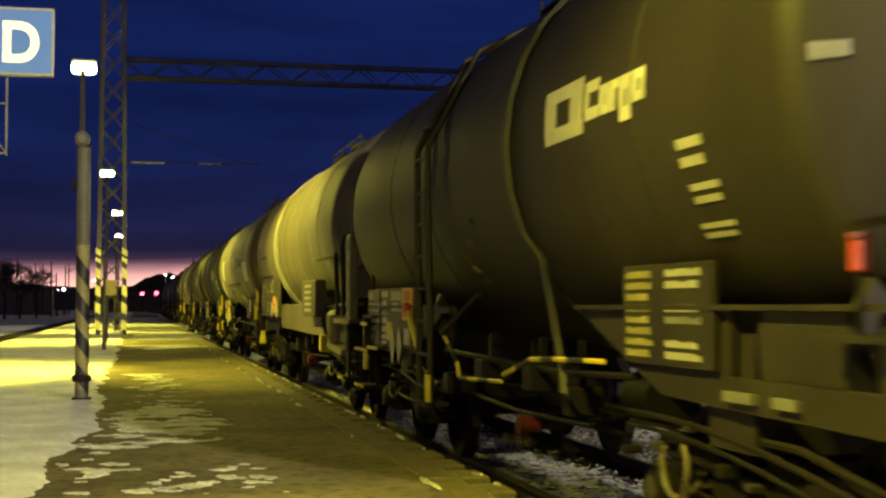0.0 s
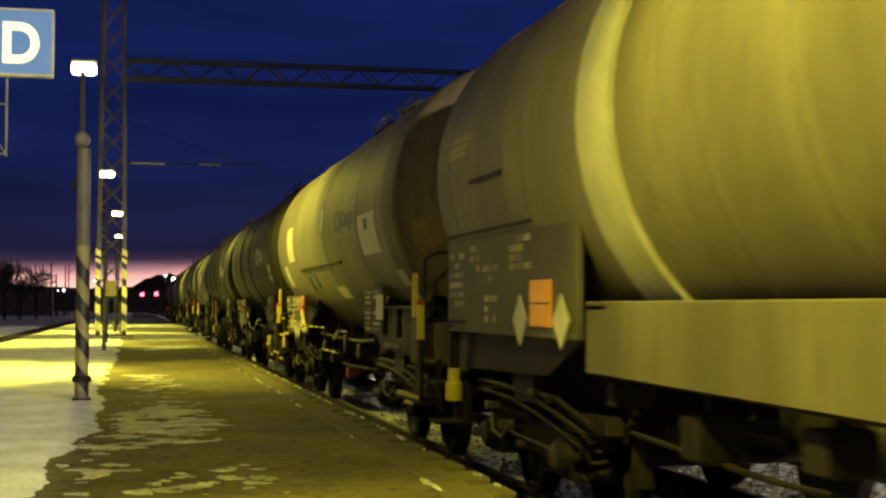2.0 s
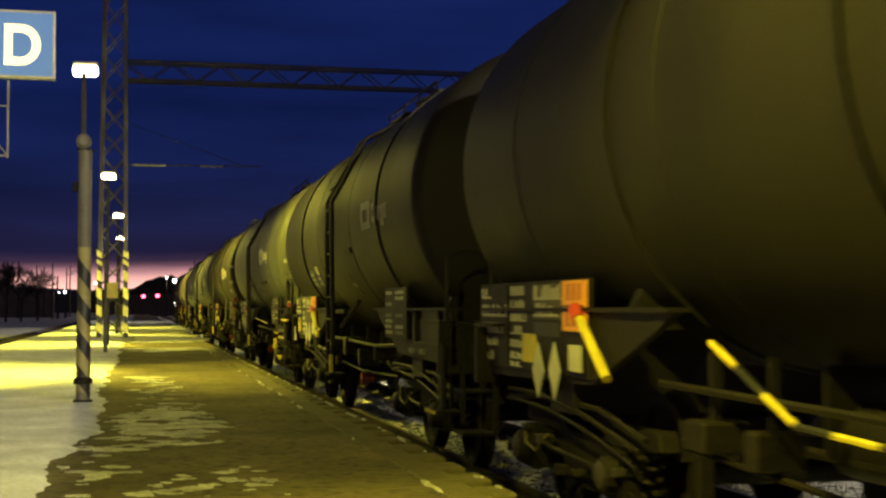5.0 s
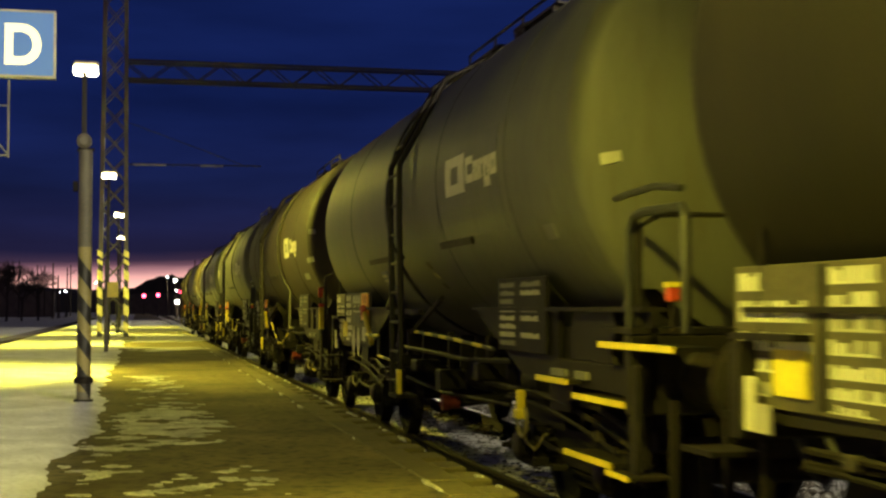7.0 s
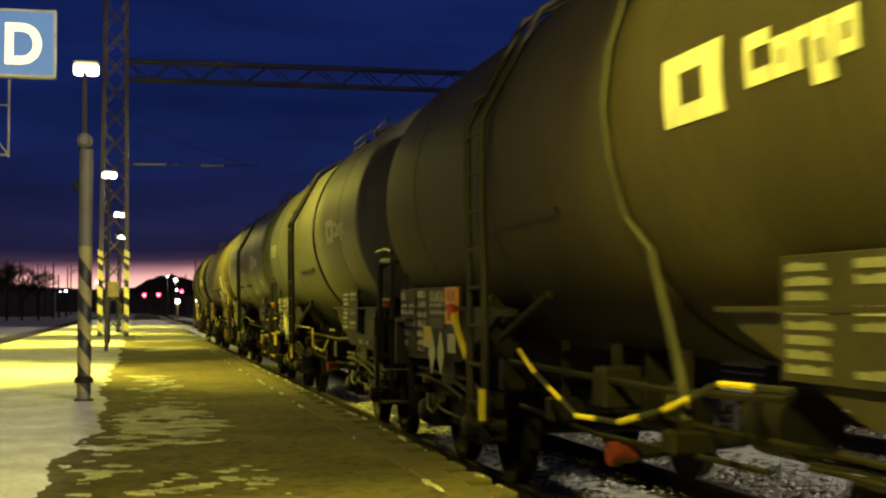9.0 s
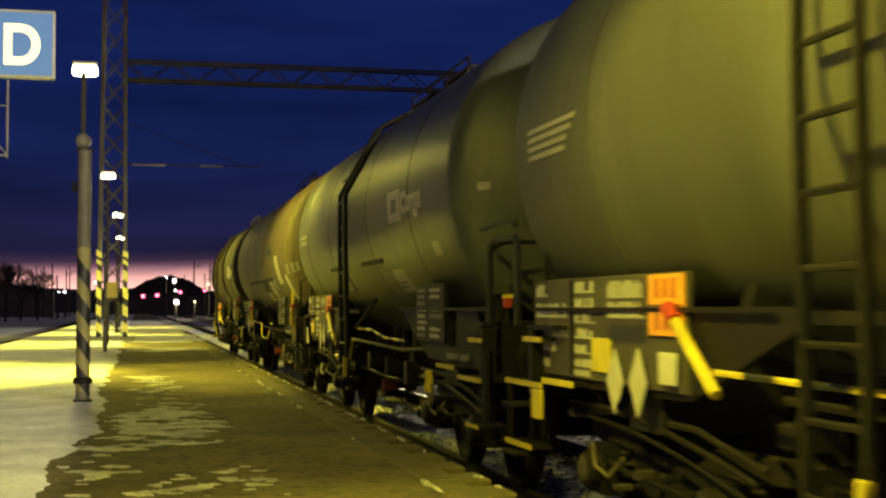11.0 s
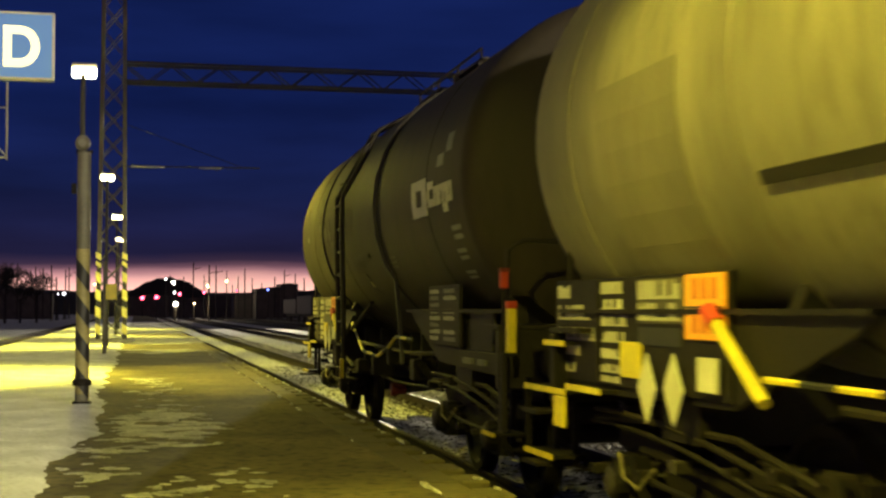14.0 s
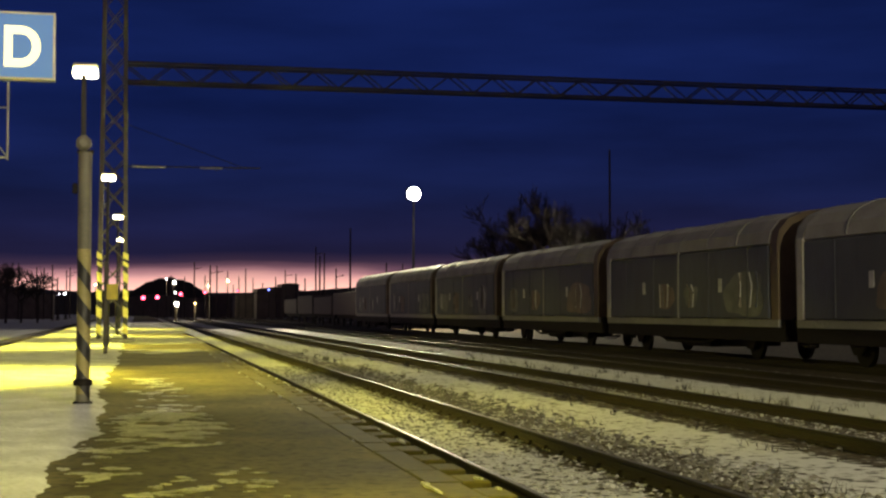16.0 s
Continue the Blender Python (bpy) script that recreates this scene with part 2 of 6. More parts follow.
def ground_material():
    """Ballast and frozen soil with snow lying in strips beside the rails."""
    m = bpy.data.materials.new("snowy track bed")
    m.use_nodes = True
    nt = m.node_tree
    b = nt.nodes["Principled BSDF"]
    b.inputs["Roughness"].default_value, b.inputs["Specular IOR Level"].default_value = 0.9, 0.08
    tc = nt.nodes.new("ShaderNodeTexCoord")
    sep = nt.nodes.new("ShaderNodeSeparateXYZ")
    nt.links.new(tc.outputs["Object"], sep.inputs[0])
    # share of snow across the tracks, from x = -10 to 30 m
    mr = nt.nodes.new("ShaderNodeMapRange")
    mr.inputs["From Min"].default_value, mr.inputs["From Max"].default_value = -10, 30
    nt.links.new(sep.outputs["X"], mr.inputs["Value"])
    ramp = nt.nodes.new("ShaderNodeValToRGB")
    el = ramp.color_ramp.elements
    # low shares also stand for shade along the rails and under the parked wagons
    bands = [(-10, 0.72), (-7.4, 0.72), (-6.7, 0.35), (-4.8, 0.35), (-4.5, 0.62), (2.2, 0.3), (2.9, 0.34), (3.2, 0.64), (4.2, 0.66), (4.42, 0.34), (4.7, 0.30), (4.95, 0.40), (5.7, 0.44),
             (6.0, 0.64), (7.2, 0.66), (7.5, 0.36), (8.1, 0.30), (8.5, 0.55), (8.8, 0.55), (9.0, 0.28), (9.8, 0.32), (9.95, 0.70),
             (12.2, 0.70), (12.45, 0.26), (14.3, 0.28), (14.5, 0.66), (15.9, 0.62), (16.3, 0.05), (30, 0.0)]
    while len(el) < len(bands):
        el.new(0.5)
    for e, (x, v) in zip(el, bands):
        e.position, e.color = (x + 10) / 40, (v, v, v, 1)
    nt.links.new(mr.outputs[0], ramp.inputs[0])
    n1 = nt.nodes.new("ShaderNodeTexNoise")
    n1.inputs["Scale"].default_value, n1.inputs["Detail"].default_value = 1.3, 6
    n2 = nt.nodes.new("ShaderNodeTexNoise")
    n2.inputs["Scale"].default_value, n2.inputs["Detail"].default_value = 7, 7
    for n in (n1, n2):
        nt.links.new(tc.outputs["Object"], n.inputs["Vector"])
    a1 = nt.nodes.new("ShaderNodeMath")
    a1.operation = "MULTIPLY_ADD"
    a1.inputs[1].default_value, a1.inputs[2].default_value = 0.45, -0.225
    nt.links.new(n1.outputs["Fac"], a1.inputs[0])
    a2 = nt.nodes.new("ShaderNodeMath")
    a2.operation = "MULTIPLY_ADD"
    a2.inputs[1].default_value = 1.15
    nt.links.new(n2.outputs["Fac"], a2.inputs[0])
    nt.links.new(a1.outputs[0], a2.inputs[2])
    s = nt.nodes.new("ShaderNodeMath")
    s.operation = "ADD"
    nt.links.new(a2.outputs[0], s.inputs[0])
    nt.links.new(ramp.outputs[0], s.inputs[1])
    mask = nt.nodes.new("ShaderNodeMapRange")
    mask.inputs["From Min"].default_value, mask.inputs["From Max"].default_value = 1.04, 1.16
    nt.links.new(s.outputs[0], mask.inputs["Value"])
    soil = nt.nodes.new("ShaderNodeValToRGB")
    soil.color_ramp.elements[0].color, soil.color_ramp.elements[1].color = (0.038, 0.030, 0.021, 1), (0.14, 0.115, 0.085, 1)
    soil.color_ramp.elements[0].position, soil.color_ramp.elements[1].position = 0.35, 0.7
    nt.links.new(n2.outputs["Fac"], soil.inputs[0])
    snow = nt.nodes.new("ShaderNodeValToRGB")
    snow.color_ramp.elements[0].color, snow.color_ramp.elements[1].color = (0.52, 0.52, 0.52, 1), (0.80, 0.81, 0.83, 1)
    nt.links.new(n2.outputs["Fac"], snow.inputs[0])
    mix = nt.nodes.new("ShaderNodeMix")
    mix.data_type = "RGBA"
    nt.links.new(mask.outputs[0], mix.inputs["Factor"])
    nt.links.new(soil.outputs[0], mix.inputs["A"])
    nt.links.new(snow.outputs[0], mix.inputs["B"])
    nt.links.new(mix.outputs["Result"], b.inputs["Base Color"])
    bp = nt.nodes.new("ShaderNodeBump")
    bp.inputs["Strength"].default_value, bp.inputs["Distance"].default_value = 0.8, 0.05
    nt.links.new(s.outputs[0], bp.inputs["Height"])
    nt.links.new(bp.outputs[0], b.inputs["Normal"])
    return m


# ---------------------------------------------------------------- mesh helpers
def box(bm, x0, x1, y0, y1, z0, z1, m=None):
    vs = [bm.verts.new(Vector(p)) for p in ((x0, y0, z0), (x1, y0, z0), (x1, y1, z0), (x0, y1, z0), (x0, y0, z1), (x1, y0, z1), (x1, y1, z1), (x0, y1, z1))]
    if m is not None:
        for v in vs:
            v.co = m @ v.co
    for f in ((3, 2, 1, 0), (4, 5, 6, 7), (0, 1, 5, 4), (1, 2, 6, 5), (2, 3, 7, 6), (3, 0, 4, 7)):
        bm.faces.new([vs[i] for i in f])
    return bm


def tube(bm, pts, r, seg=8):
    """A round bar along pts."""
    pts = [Vector(p) for p in pts]
    rings = []
    for i, p in enumerate(pts):
        d = (pts[min(i + 1, len(pts) - 1)] - pts[max(i - 1, 0)]).normalized()
        u = d.orthogonal().normalized() if not rings else (rings[-1][1] - d * rings[-1][1].dot(d)).normalized()
        w = d.cross(u)
        ring = [bm.verts.new(p + (u * math.cos(a) + w * math.sin(a)) * r) for a in (2 * math.pi * k / seg for k in range(seg))]
        rings.append((ring, u))
    for (a, _), (b, _) in zip(rings, rings[1:]):
        for k in range(seg):
            bm.faces.new((a[k], a[(k + 1) % seg], b[(k + 1) % seg], b[k]))
    bm.faces.new(list(reversed(rings[0][0])))
    bm.faces.new(rings[-1][0])
    return bm


def lathe(bm, prof, axis="y", seg=24, centre=(0, 0, 0), arc=(0, 2 * math.pi)):
    """Turns (along, radius) pairs round an axis."""
    full = abs(arc[1] - arc[0] - 2 * math.pi) < 1e-6
    n = seg if full else seg + 1
    rows = []
    for s, r in prof:
        row = []
        for k in range(n):
            a = arc[0] + (arc[1] - arc[0]) * k / seg
            c, d = r * math.cos(a), r * math.sin(a)
            p = {"y": (c, s, d), "x": (s, c, d), "z": (c, d, s)}[axis]
            row.append(bm.verts.new(Vector(p) + Vector(centre)))
        rows.append(row)
    for a, b in zip(rows, rows[1:]):
        for k in range(seg):
            bm.faces.new((a[k], a[(k + 1) % n], b[(k + 1) % n], b[k]))
    if full:
        for row in (rows[0], rows[-1]):
            if prof[rows.index(row)][1] > 1e-4:
                bm.faces.new(row)
    return bm


def prism(bm, poly, axis, a, b):
    """A flat outline pushed from a to b along an axis: outline in the two other axes."""
    def at(u, v, w):
        return {"x": (w, u, v), "y": (u, w, v), "z": (u, v, w)}[axis]
    lo = [bm.verts.new(at(u, v, a)) for u, v in poly]
    hi = [bm.verts.new(at(u, v, b)) for u, v in poly]
    bm.faces.new(lo)
    bm.faces.new(list(reversed(hi)))
    n = len(poly)
    for k in range(n):
        bm.faces.new((lo[(k + 1) % n], lo[k], hi[k], hi[(k + 1) % n]))
    return bm


def done(name, bm, material, smooth=False, bevel=0.0):
    if bevel:
        bmesh.ops.bevel(bm, geom=bm.edges[:], offset=bevel, segments=1, affect="EDGES", clamp_overlap=True)
    bmesh.ops.recalc_face_normals(bm, faces=bm.faces[:])
    me = bpy.data.meshes.new(name)
    bm.to_mesh(me)
    bm.free()
    me.materials.append(material)
    if smooth:
        me.shade_smooth()
        me.set_sharp_from_angle(angle=radians(38))
    return me


def part(name, bm, material, parent=None, label="", smooth=False, bevel=0.0):
    """Links a bmesh, or a ready mesh, as one object under parent."""
    me = bm if isinstance(bm, bpy.types.Mesh) else done(name, bm, material, smooth, bevel)
    ob = new(name, me)
    if parent:
        ob.parent = parent
    if label:
        ob["label"] = label
    return ob


def thing(name, label, category, group="", kind="", at=(0, 0, 0), turn=0):
    ob = new(name)
    ob.empty_display_size = 0.3
    ob.matrix_basis = pose(*at, 0, 0, turn)
    return tagged(ob, label, category, group, kind)


B = bmesh.new
TRACK_X = 3.8
PLAT_Z = 0.37
EDGE_X = 2.13


# ---------------------------------------------------------------- ground, tracks, platform
def ground():
    bm = B()
    xs = [-2500, -300, -60, -20, -8, -4, 0, 2, 3, 4, 5, 6, 7, 8, 9, 10, 11, 12, 14, 16, 20, 26, 40, 90, 400, 2500]
    ys = [-300, -60, -20, -5, 0, 5, 10, 15, 20, 25, 30, 40, 50, 65, 80, 100, 130, 180, 260, 500, 3000]
    grid = [[bm.verts.new((x, y, -0.17 + (0.03 * noise.noise((x * 0.7, y * 0.7, 0)) if abs(x) < 30 and -10 < y < 110 else 0))) for x in xs] for y in ys]
    for a, b in zip(grid, grid[1:]):
        for k in range(len(xs) - 1):
            bm.faces.new((a[k], a[k + 1], b[k + 1], b[k]))
    ob = part("ground", bm, ground_material())
    tagged(ob, "dark ballast and soil with strips of thin snow between the tracks", "ground", kind="structure")


def rail_mesh(y0, y1):
    bm = B()
    prof = [(-0.062, -0.16), (0.062, -0.16), (0.062, -0.145), (0.014, -0.12), (0.012, -0.045), (0.036, -0.03), (0.036, -0.006), (0.026, -0.001),
            (-0.026, -0.001), (-0.036, -0.006), (-0.036, -0.03), (-0.012, -0.045), (-0.014, -0.12), (-0.062, -0.145)]
    prism(bm, prof, "y", y0, y1)
    return done("rail", bm, RAIL_SIDE)


def head_mesh(y0, y1):
    return done("rail_head", box(B(), -0.025, 0.025, y0, y1, -0.001, 0.002), RAIL_TOP)


def tracks():
    rail, head = rail_mesh(-40, 330), head_mesh(-40, 330)
    sleeper = done("sleeper", box(B(), -1.25, 1.25, -0.125, 0.125, -0.32, -0.20), SLEEPER_WALL_SHADE)
    plate = done("rail_fastening", box(box(B(), -0.09, 0.09, -0.08, 0.08, -0.15, -0.13), -0.055, 0.055, -0.03, 0.03, -0.13, -0.105), RAIL_SIDE)
    for n, x in enumerate((TRACK_X, 8.65, 13.5, 18.35, -5.45)):
        tr = thing("railway_track", "railway track on ballast with a dusting of snow" if n else "railway track with polished rail heads beside the platform",
                   "railway track", "tracks of the station", "structure", (x, 0, 0))
        for s in (-0.7535, 0.7535):
            r = part("rail", rail, None, tr, "rusty steel rail")
            r.location.x = s
            h = part("rail_head", head, None, r, "polished rail head")
        if n < 2:
            for k in range(90 if n == 0 else 50):
                y = 1.0 + 0.62 * k + (0 if n == 0 else 6)
                o = part("sleeper", sleeper, None, tr)
                o.location.y = y
                if n == 0 and k < 60:
                    for s in (-0.7535, 0.7535):
                        f = part("rail_fastening", plate, None, o)
                        f.location.x = s


def platform():
    bm = B()
    box(bm, -3.4, EDGE_X - 0.42, -30, 260, -0.3, PLAT_Z)
    pf = part("platform", bm, ASPHALT)
    tagged(pf, "island platform of dark wet asphalt with a concrete edge", "platform", kind="structure")
    # the dark timber colour on this wall stands for shade in the slab gaps
    w = part("platform_wall", box(B(), EDGE_X - 0.42, EDGE_X - 0.2, -30, 260, -0.3, PLAT_Z - 0.085), SLEEPER_WALL_SHADE, pf, "concrete platform edge wall")
    part("platform_wall", box(B(), -3.78, -3.4, -30, 260, -0.3, PLAT_Z - 0.002), CONCRETE, pf, "concrete platform edge wall")
    slab = done("edge_slab", box(box(B(), EDGE_X - 0.415, EDGE_X - 0.19, 0.004, 0.646, PLAT_Z - 0.08, PLAT_Z + 0.004), EDGE_X - 0.192, EDGE_X, 0.006, 0.38, PLAT_Z - 0.08, PLAT_Z + 0.002), EDGE_PAINT, bevel=0.012)
    for k in range(230):
        o = part("edge_slab", slab, None, pf)
        o.location = (0.006 * math.sin(k * 3.1), -4 + k * 0.65, 0.003 * math.sin(k * 1.7))
    part("edge_slab", box(B(), EDGE_X - 0.415, EDGE_X, 145.6, 260, PLAT_Z - 0.08, PLAT_Z + 0.004), EDGE_PAINT, pf)


def blob(bm, cx, cy, rx, ry, z, h, rnd, n=30):
    """A flat ragged patch with a low rim."""
    ph = [rnd.uniform(0, 6.28) for _ in range(5)]
    def rad(a):
        return 1 + 0.3 * math.sin(2 * a + ph[0]) + 0.22 * math.sin(3 * a + ph[1]) + 0.2 * math.sin(5 * a + ph[2]) + 0.14 * math.sin(8 * a + ph[3]) + 0.1 * math.sin(13 * a + ph[4])
    rim = [bm.verts.new((cx + rx * rad(a) * math.cos(a), cy + ry * rad(a) * math.sin(a), z)) for a in (2 * math.pi * k / n for k in range(n))]
    top = [bm.verts.new((cx + (v.co.x - cx) * 0.9, cy + (v.co.y - cy) * 0.9, z + h)) for v in rim]
    for k in range(n):
        bm.faces.new((rim[k], rim[(k + 1) % n], top[(k + 1) % n], top[k]))
    bm.faces.new(top)


def platform_snow():
    rnd = random.Random(5)
    bm = B()
    # the lying sheet beside the trodden way
    n = 1140
    left = -3.7
    steps = [k / 30 for k in range(30)]
    rows = []
    for k in range(n):
        y = -24 + k * 0.65 if k < 40 else (2 + (k - 40) * 0.06 if k < 680 else 40.4 + (k - 680) * 0.4)
        edge = -0.42 + 0.13 * noise.noise((0.3, y * 0.45, 0)) + 0.10 * noise.noise((1.7, y * 1.6, 0)) + 0.05 * noise.noise((2.9, y * 5, 0))
        edge += 0.14 * math.exp(-((y - 14.4) / 1.7) ** 2) - 0.15 * math.exp(-((y - 8.2) / 3.0) ** 2)
        cols = [left + (edge - left) * f for f in steps] + [edge]
        row = []
        for i, x in enumerate(cols):
            h = 0.026 + 0.014 * noise.noise((x * 2, y * 1.5, 0)) + 0.016 * noise.noise((x * 5, y * 4, 3)) + 0.007 * noise.noise((x * 13, y * 11, 5))
            row.append(bm.verts.new((x, y, PLAT_Z + (0.001 if i == len(cols) - 1 else max(0.008, h)))))
        rows.append(row)
    for a, b in zip(rows, rows[1:]):
        for k in range(30):
            bm.faces.new((a[k], a[k + 1], b[k + 1], b[k]))
    ob = part("snow_sheet", bm, SNOW, smooth=True)
    tagged(ob, "trampled snow lying along the asphalt platform", "snow", kind="stuff")
    bm = B()
    # thin remnants on the asphalt: x range, y range, count, size
    for x0, x1, y0, y1, count, size in ((-0.05, 0.62, 10.8, 15.2, 24, 0.16), (-0.1, 0.7, 10.8, 15.5, 60, 0.055), (0.1, 0.45, 8.1, 9.0, 12, 0.055), (0.45, 0.8, 8.4, 9.3, 12, 0.055), (0.1, 0.9, 7.8, 9.6, 14, 0.025), (-0.5, -0.2, 7.5, 11.5, 10, 0.05), (-0.35, 0.05, 7.6, 14, 26, 0.07),
                                        (-0.05, 0.55, 15.5, 21, 26, 0.07), (0.0, 0.3, 20.5, 22, 4, 0.13), (-0.3, 1.4, 35, 38, 16, 0.35), (-0.4, 1.6, 44, 58, 150, 0.5), (-0.4, 1.7, 70, 90, 200, 0.7),
                                        (-0.4, 1.7, 62, 130, 160, 0.9)):
        for _ in range(count):
            s = size * rnd.uniform(0.4, 1.3)
            blob(bm, rnd.uniform(x0, x1), rnd.uniform(y0, y1), s * rnd.uniform(0.8, 1.5), s * rnd.uniform(0.5, 1.5), PLAT_Z + 0.001, rnd.uniform(0.003, 0.007), rnd)
    ob = part("snow_patches", bm, THIN_SNOW)
    tagged(ob, "thin ragged snow remnants on the dark asphalt", "snow", kind="stuff")
    bm = B()
    # crumbs of snow along the slabs' edge
    for k in range(260):
        y = 8 + k * 0.11 + rnd.uniform(-0.1, 0.1)
        if rnd.random() < 0.24:
            blob(bm, EDGE_X - rnd.choice((0.04, 0.05, 0.42)) - rnd.uniform(0, 0.03), y, 0.014 * rnd.uniform(0.4, 1.5), rnd.choice((0.02, 0.04, 0.08, 0.14, 0.2)) * rnd.uniform(0.6, 1.4), PLAT_Z + 0.003, 0.012, rnd, 10)
    ob = part("snow_crumbs", bm, THIN_SNOW)
    tagged(ob, "small lumps of snow along the platform edge slabs", "snow", kind="stuff")


def ballast():
    rnd = random.Random(9)
    def scatter(name, count, material, xs, label, zoff, size=1.0):
        verts, faces = [], []
        for _ in range(count):
            y = 5 + 34 * rnd.random() ** 1.5
            x = rnd.choice(xs)
            x = x[0] + (x[1] - x[0]) * rnd.random()
            s = rnd.uniform(0.011, 0.03) * size
            base = len(verts)
            ax, ay, az = s * rnd.uniform(0.7, 1.5), s * rnd.uniform(0.7, 1.5), s * rnd.uniform(0.5, 0.9)
            t = rnd.uniform(0, 6.28)
            for a, b, c in ((1, 0, -0.1), (0.2, 1, 0.1), (-0.9, 0.3, 0), (-0.2, -1, 0.1), (0.25, 0.1, 1), (-0.3, -0.2, 0.75)):
                p, q = a * ax, b * ay
                verts.append((x + p * math.cos(t) - q * math.sin(t), y + p * math.sin(t) + q * math.cos(t), -0.15 + zoff + c * az))
            for f in ((0, 1, 4), (1, 2, 5), (1, 5, 4), (2, 3, 5), (3, 0, 4), (3, 4, 5)):
                faces.append(tuple(base + i for i in f))
        me = bpy.data.meshes.new(name)
        me.from_pydata(verts, [], faces)
        me.materials.append(material)
        tagged(new(name, me), label, "ballast", kind="stuff")
    scatter("coarse_stones", 3200, STONE, ((4.7, 5.9), (4.75, 6.2), (2.3, 3.0), (9.5, 10.2)), "coarse dark ballast beside the rails", 0.006, 1.9)
    scatter("ballast_stones", 9000, STONE, ((2.2, 3.0), (3.1, 4.5), (4.6, 5.8), (7.6, 9.8)), "dark crushed stone ballast round the rails", 0)
    scatter("snowy_stones", 7000, STONE_SNOW, ((3.1, 4.5), (4.7, 6.0), (8.1, 9.2)), "ballast stones dusted with snow", 0.004)


def dry_weeds():
    """Withered stalks that stand out of the snow between the tracks."""
    rnd = random.Random(21)
    verts, faces = [], []
    for _ in range(260):
        x0, x1 = rnd.choice(((5.6, 6.3), (7.0, 7.6), (9.9, 10.8), (9.9, 12.2)))
        cx, cy = rnd.uniform(x0, x1), 9 + 45 * rnd.random() ** 1.3
        for _ in range(rnd.randint(4, 10)):
            a, h, w = rnd.uniform(0, 6.28), rnd.uniform(0.05, 0.2), rnd.uniform(0.004, 0.009)
            bx, by = cx + rnd.uniform(-0.09, 0.09), cy + rnd.uniform(-0.09, 0.09)
            lx, ly = math.cos(a) * h * 0.5, math.sin(a) * h * 0.5
            n = len(verts)
            verts += [(bx - w, by, -0.18), (bx + w, by, -0.18), (bx, by + w, -0.18), (bx + lx, by + ly, -0.17 + h)]
            faces += [(n, n + 1, n + 3), (n + 1, n + 2, n + 3), (n + 2, n, n + 3)]
    me = bpy.data.meshes.new("dry_weeds")
    me.from_pydata(verts, [], faces)
    me.materials.append(BUSH)
    tagged(new("dry_weeds", me), "withered brown weed stalks in the snow", "weeds", kind="stuff")


# ---------------------------------------------------------------- platform furniture
def striped_post():
    th = thing("platform_post", "pale steel post with black stripes and a loudspeaker", "post", at=(-0.573, 15.9, PLAT_Z))
    th.scale = (0.888, 0.888, 0.926)
    part("shaft", lathe(B(), [(0, 0.083), (3.02, 0.083)], "z", 20), POST_PAINT, th, smooth=True)
    part("base_plate", box(B(), -0.115, 0.115, -0.115, 0.115, 0.0, 0.05), STEEL, th, bevel=0.006)
    for z in (0.24,):
        part("collar", lathe(B(), [(z, 0.084), (z, 0.115), (z + 0.06, 0.115), (z + 0.08, 0.088)], "z", 16), STEEL, th)
    part("yellow_sleeve", lathe(B(), [(0.14, 0.0838), (1.86, 0.0838)], "z", 20), DULL_YELLOW, th, "dull yellow paint between the stripes", smooth=True)
    # slanting black stripes that wrap the shaft
    for k in range(4):
        bm = B()
        z0 = 0.16 + k * 0.42
        n = 18
        lo = [bm.verts.new((0.0855 * math.cos(a), 0.0855 * math.sin(a), z0 + 0.11 * math.cos(a + 3.14) + 0.02)) for a in (2 * math.pi * i / n for i in range(n))]
        hi = [bm.verts.new((v.co.x, v.co.y, v.co.z + 0.21)) for v in lo]
        for i in range(n):
            bm.faces.new((lo[i], lo[(i + 1) % n], hi[(i + 1) % n], hi[i]))
        part("black_stripe", bm, BLACK, th, smooth=True)
    sp = part("loudspeaker", lathe(B(), [(-0.12, 0.05), (-0.08, 0.09), (0.0, 0.095), (0.02, 0.08), (0.02, 0.0)], "y", 20, (-0.02, -0.02, 3.12)), POST_PAINT, th, "round grey loudspeaker", smooth=True)
    part("bracket", box(B(), -0.1, 0.1, -0.03, 0.03, 3.0, 3.04), STEEL, th)
    part("switch_box", box(B(), -0.15, -0.09, -0.05, 0.05, 2.52, 2.64), STEEL, th, bevel=0.008)


LAMPS = [(-0.84, 22.4), (-0.83, 40.6), (-0.78, 58.0), (-0.92, 77.0), (-0.85, 4.0), (-0.85, -13.6)]
NARROW_LAMP = 4.0  # its track side spot is narrower and stronger
LAMP_Z = 5.25
HEAD_Y = 0.5


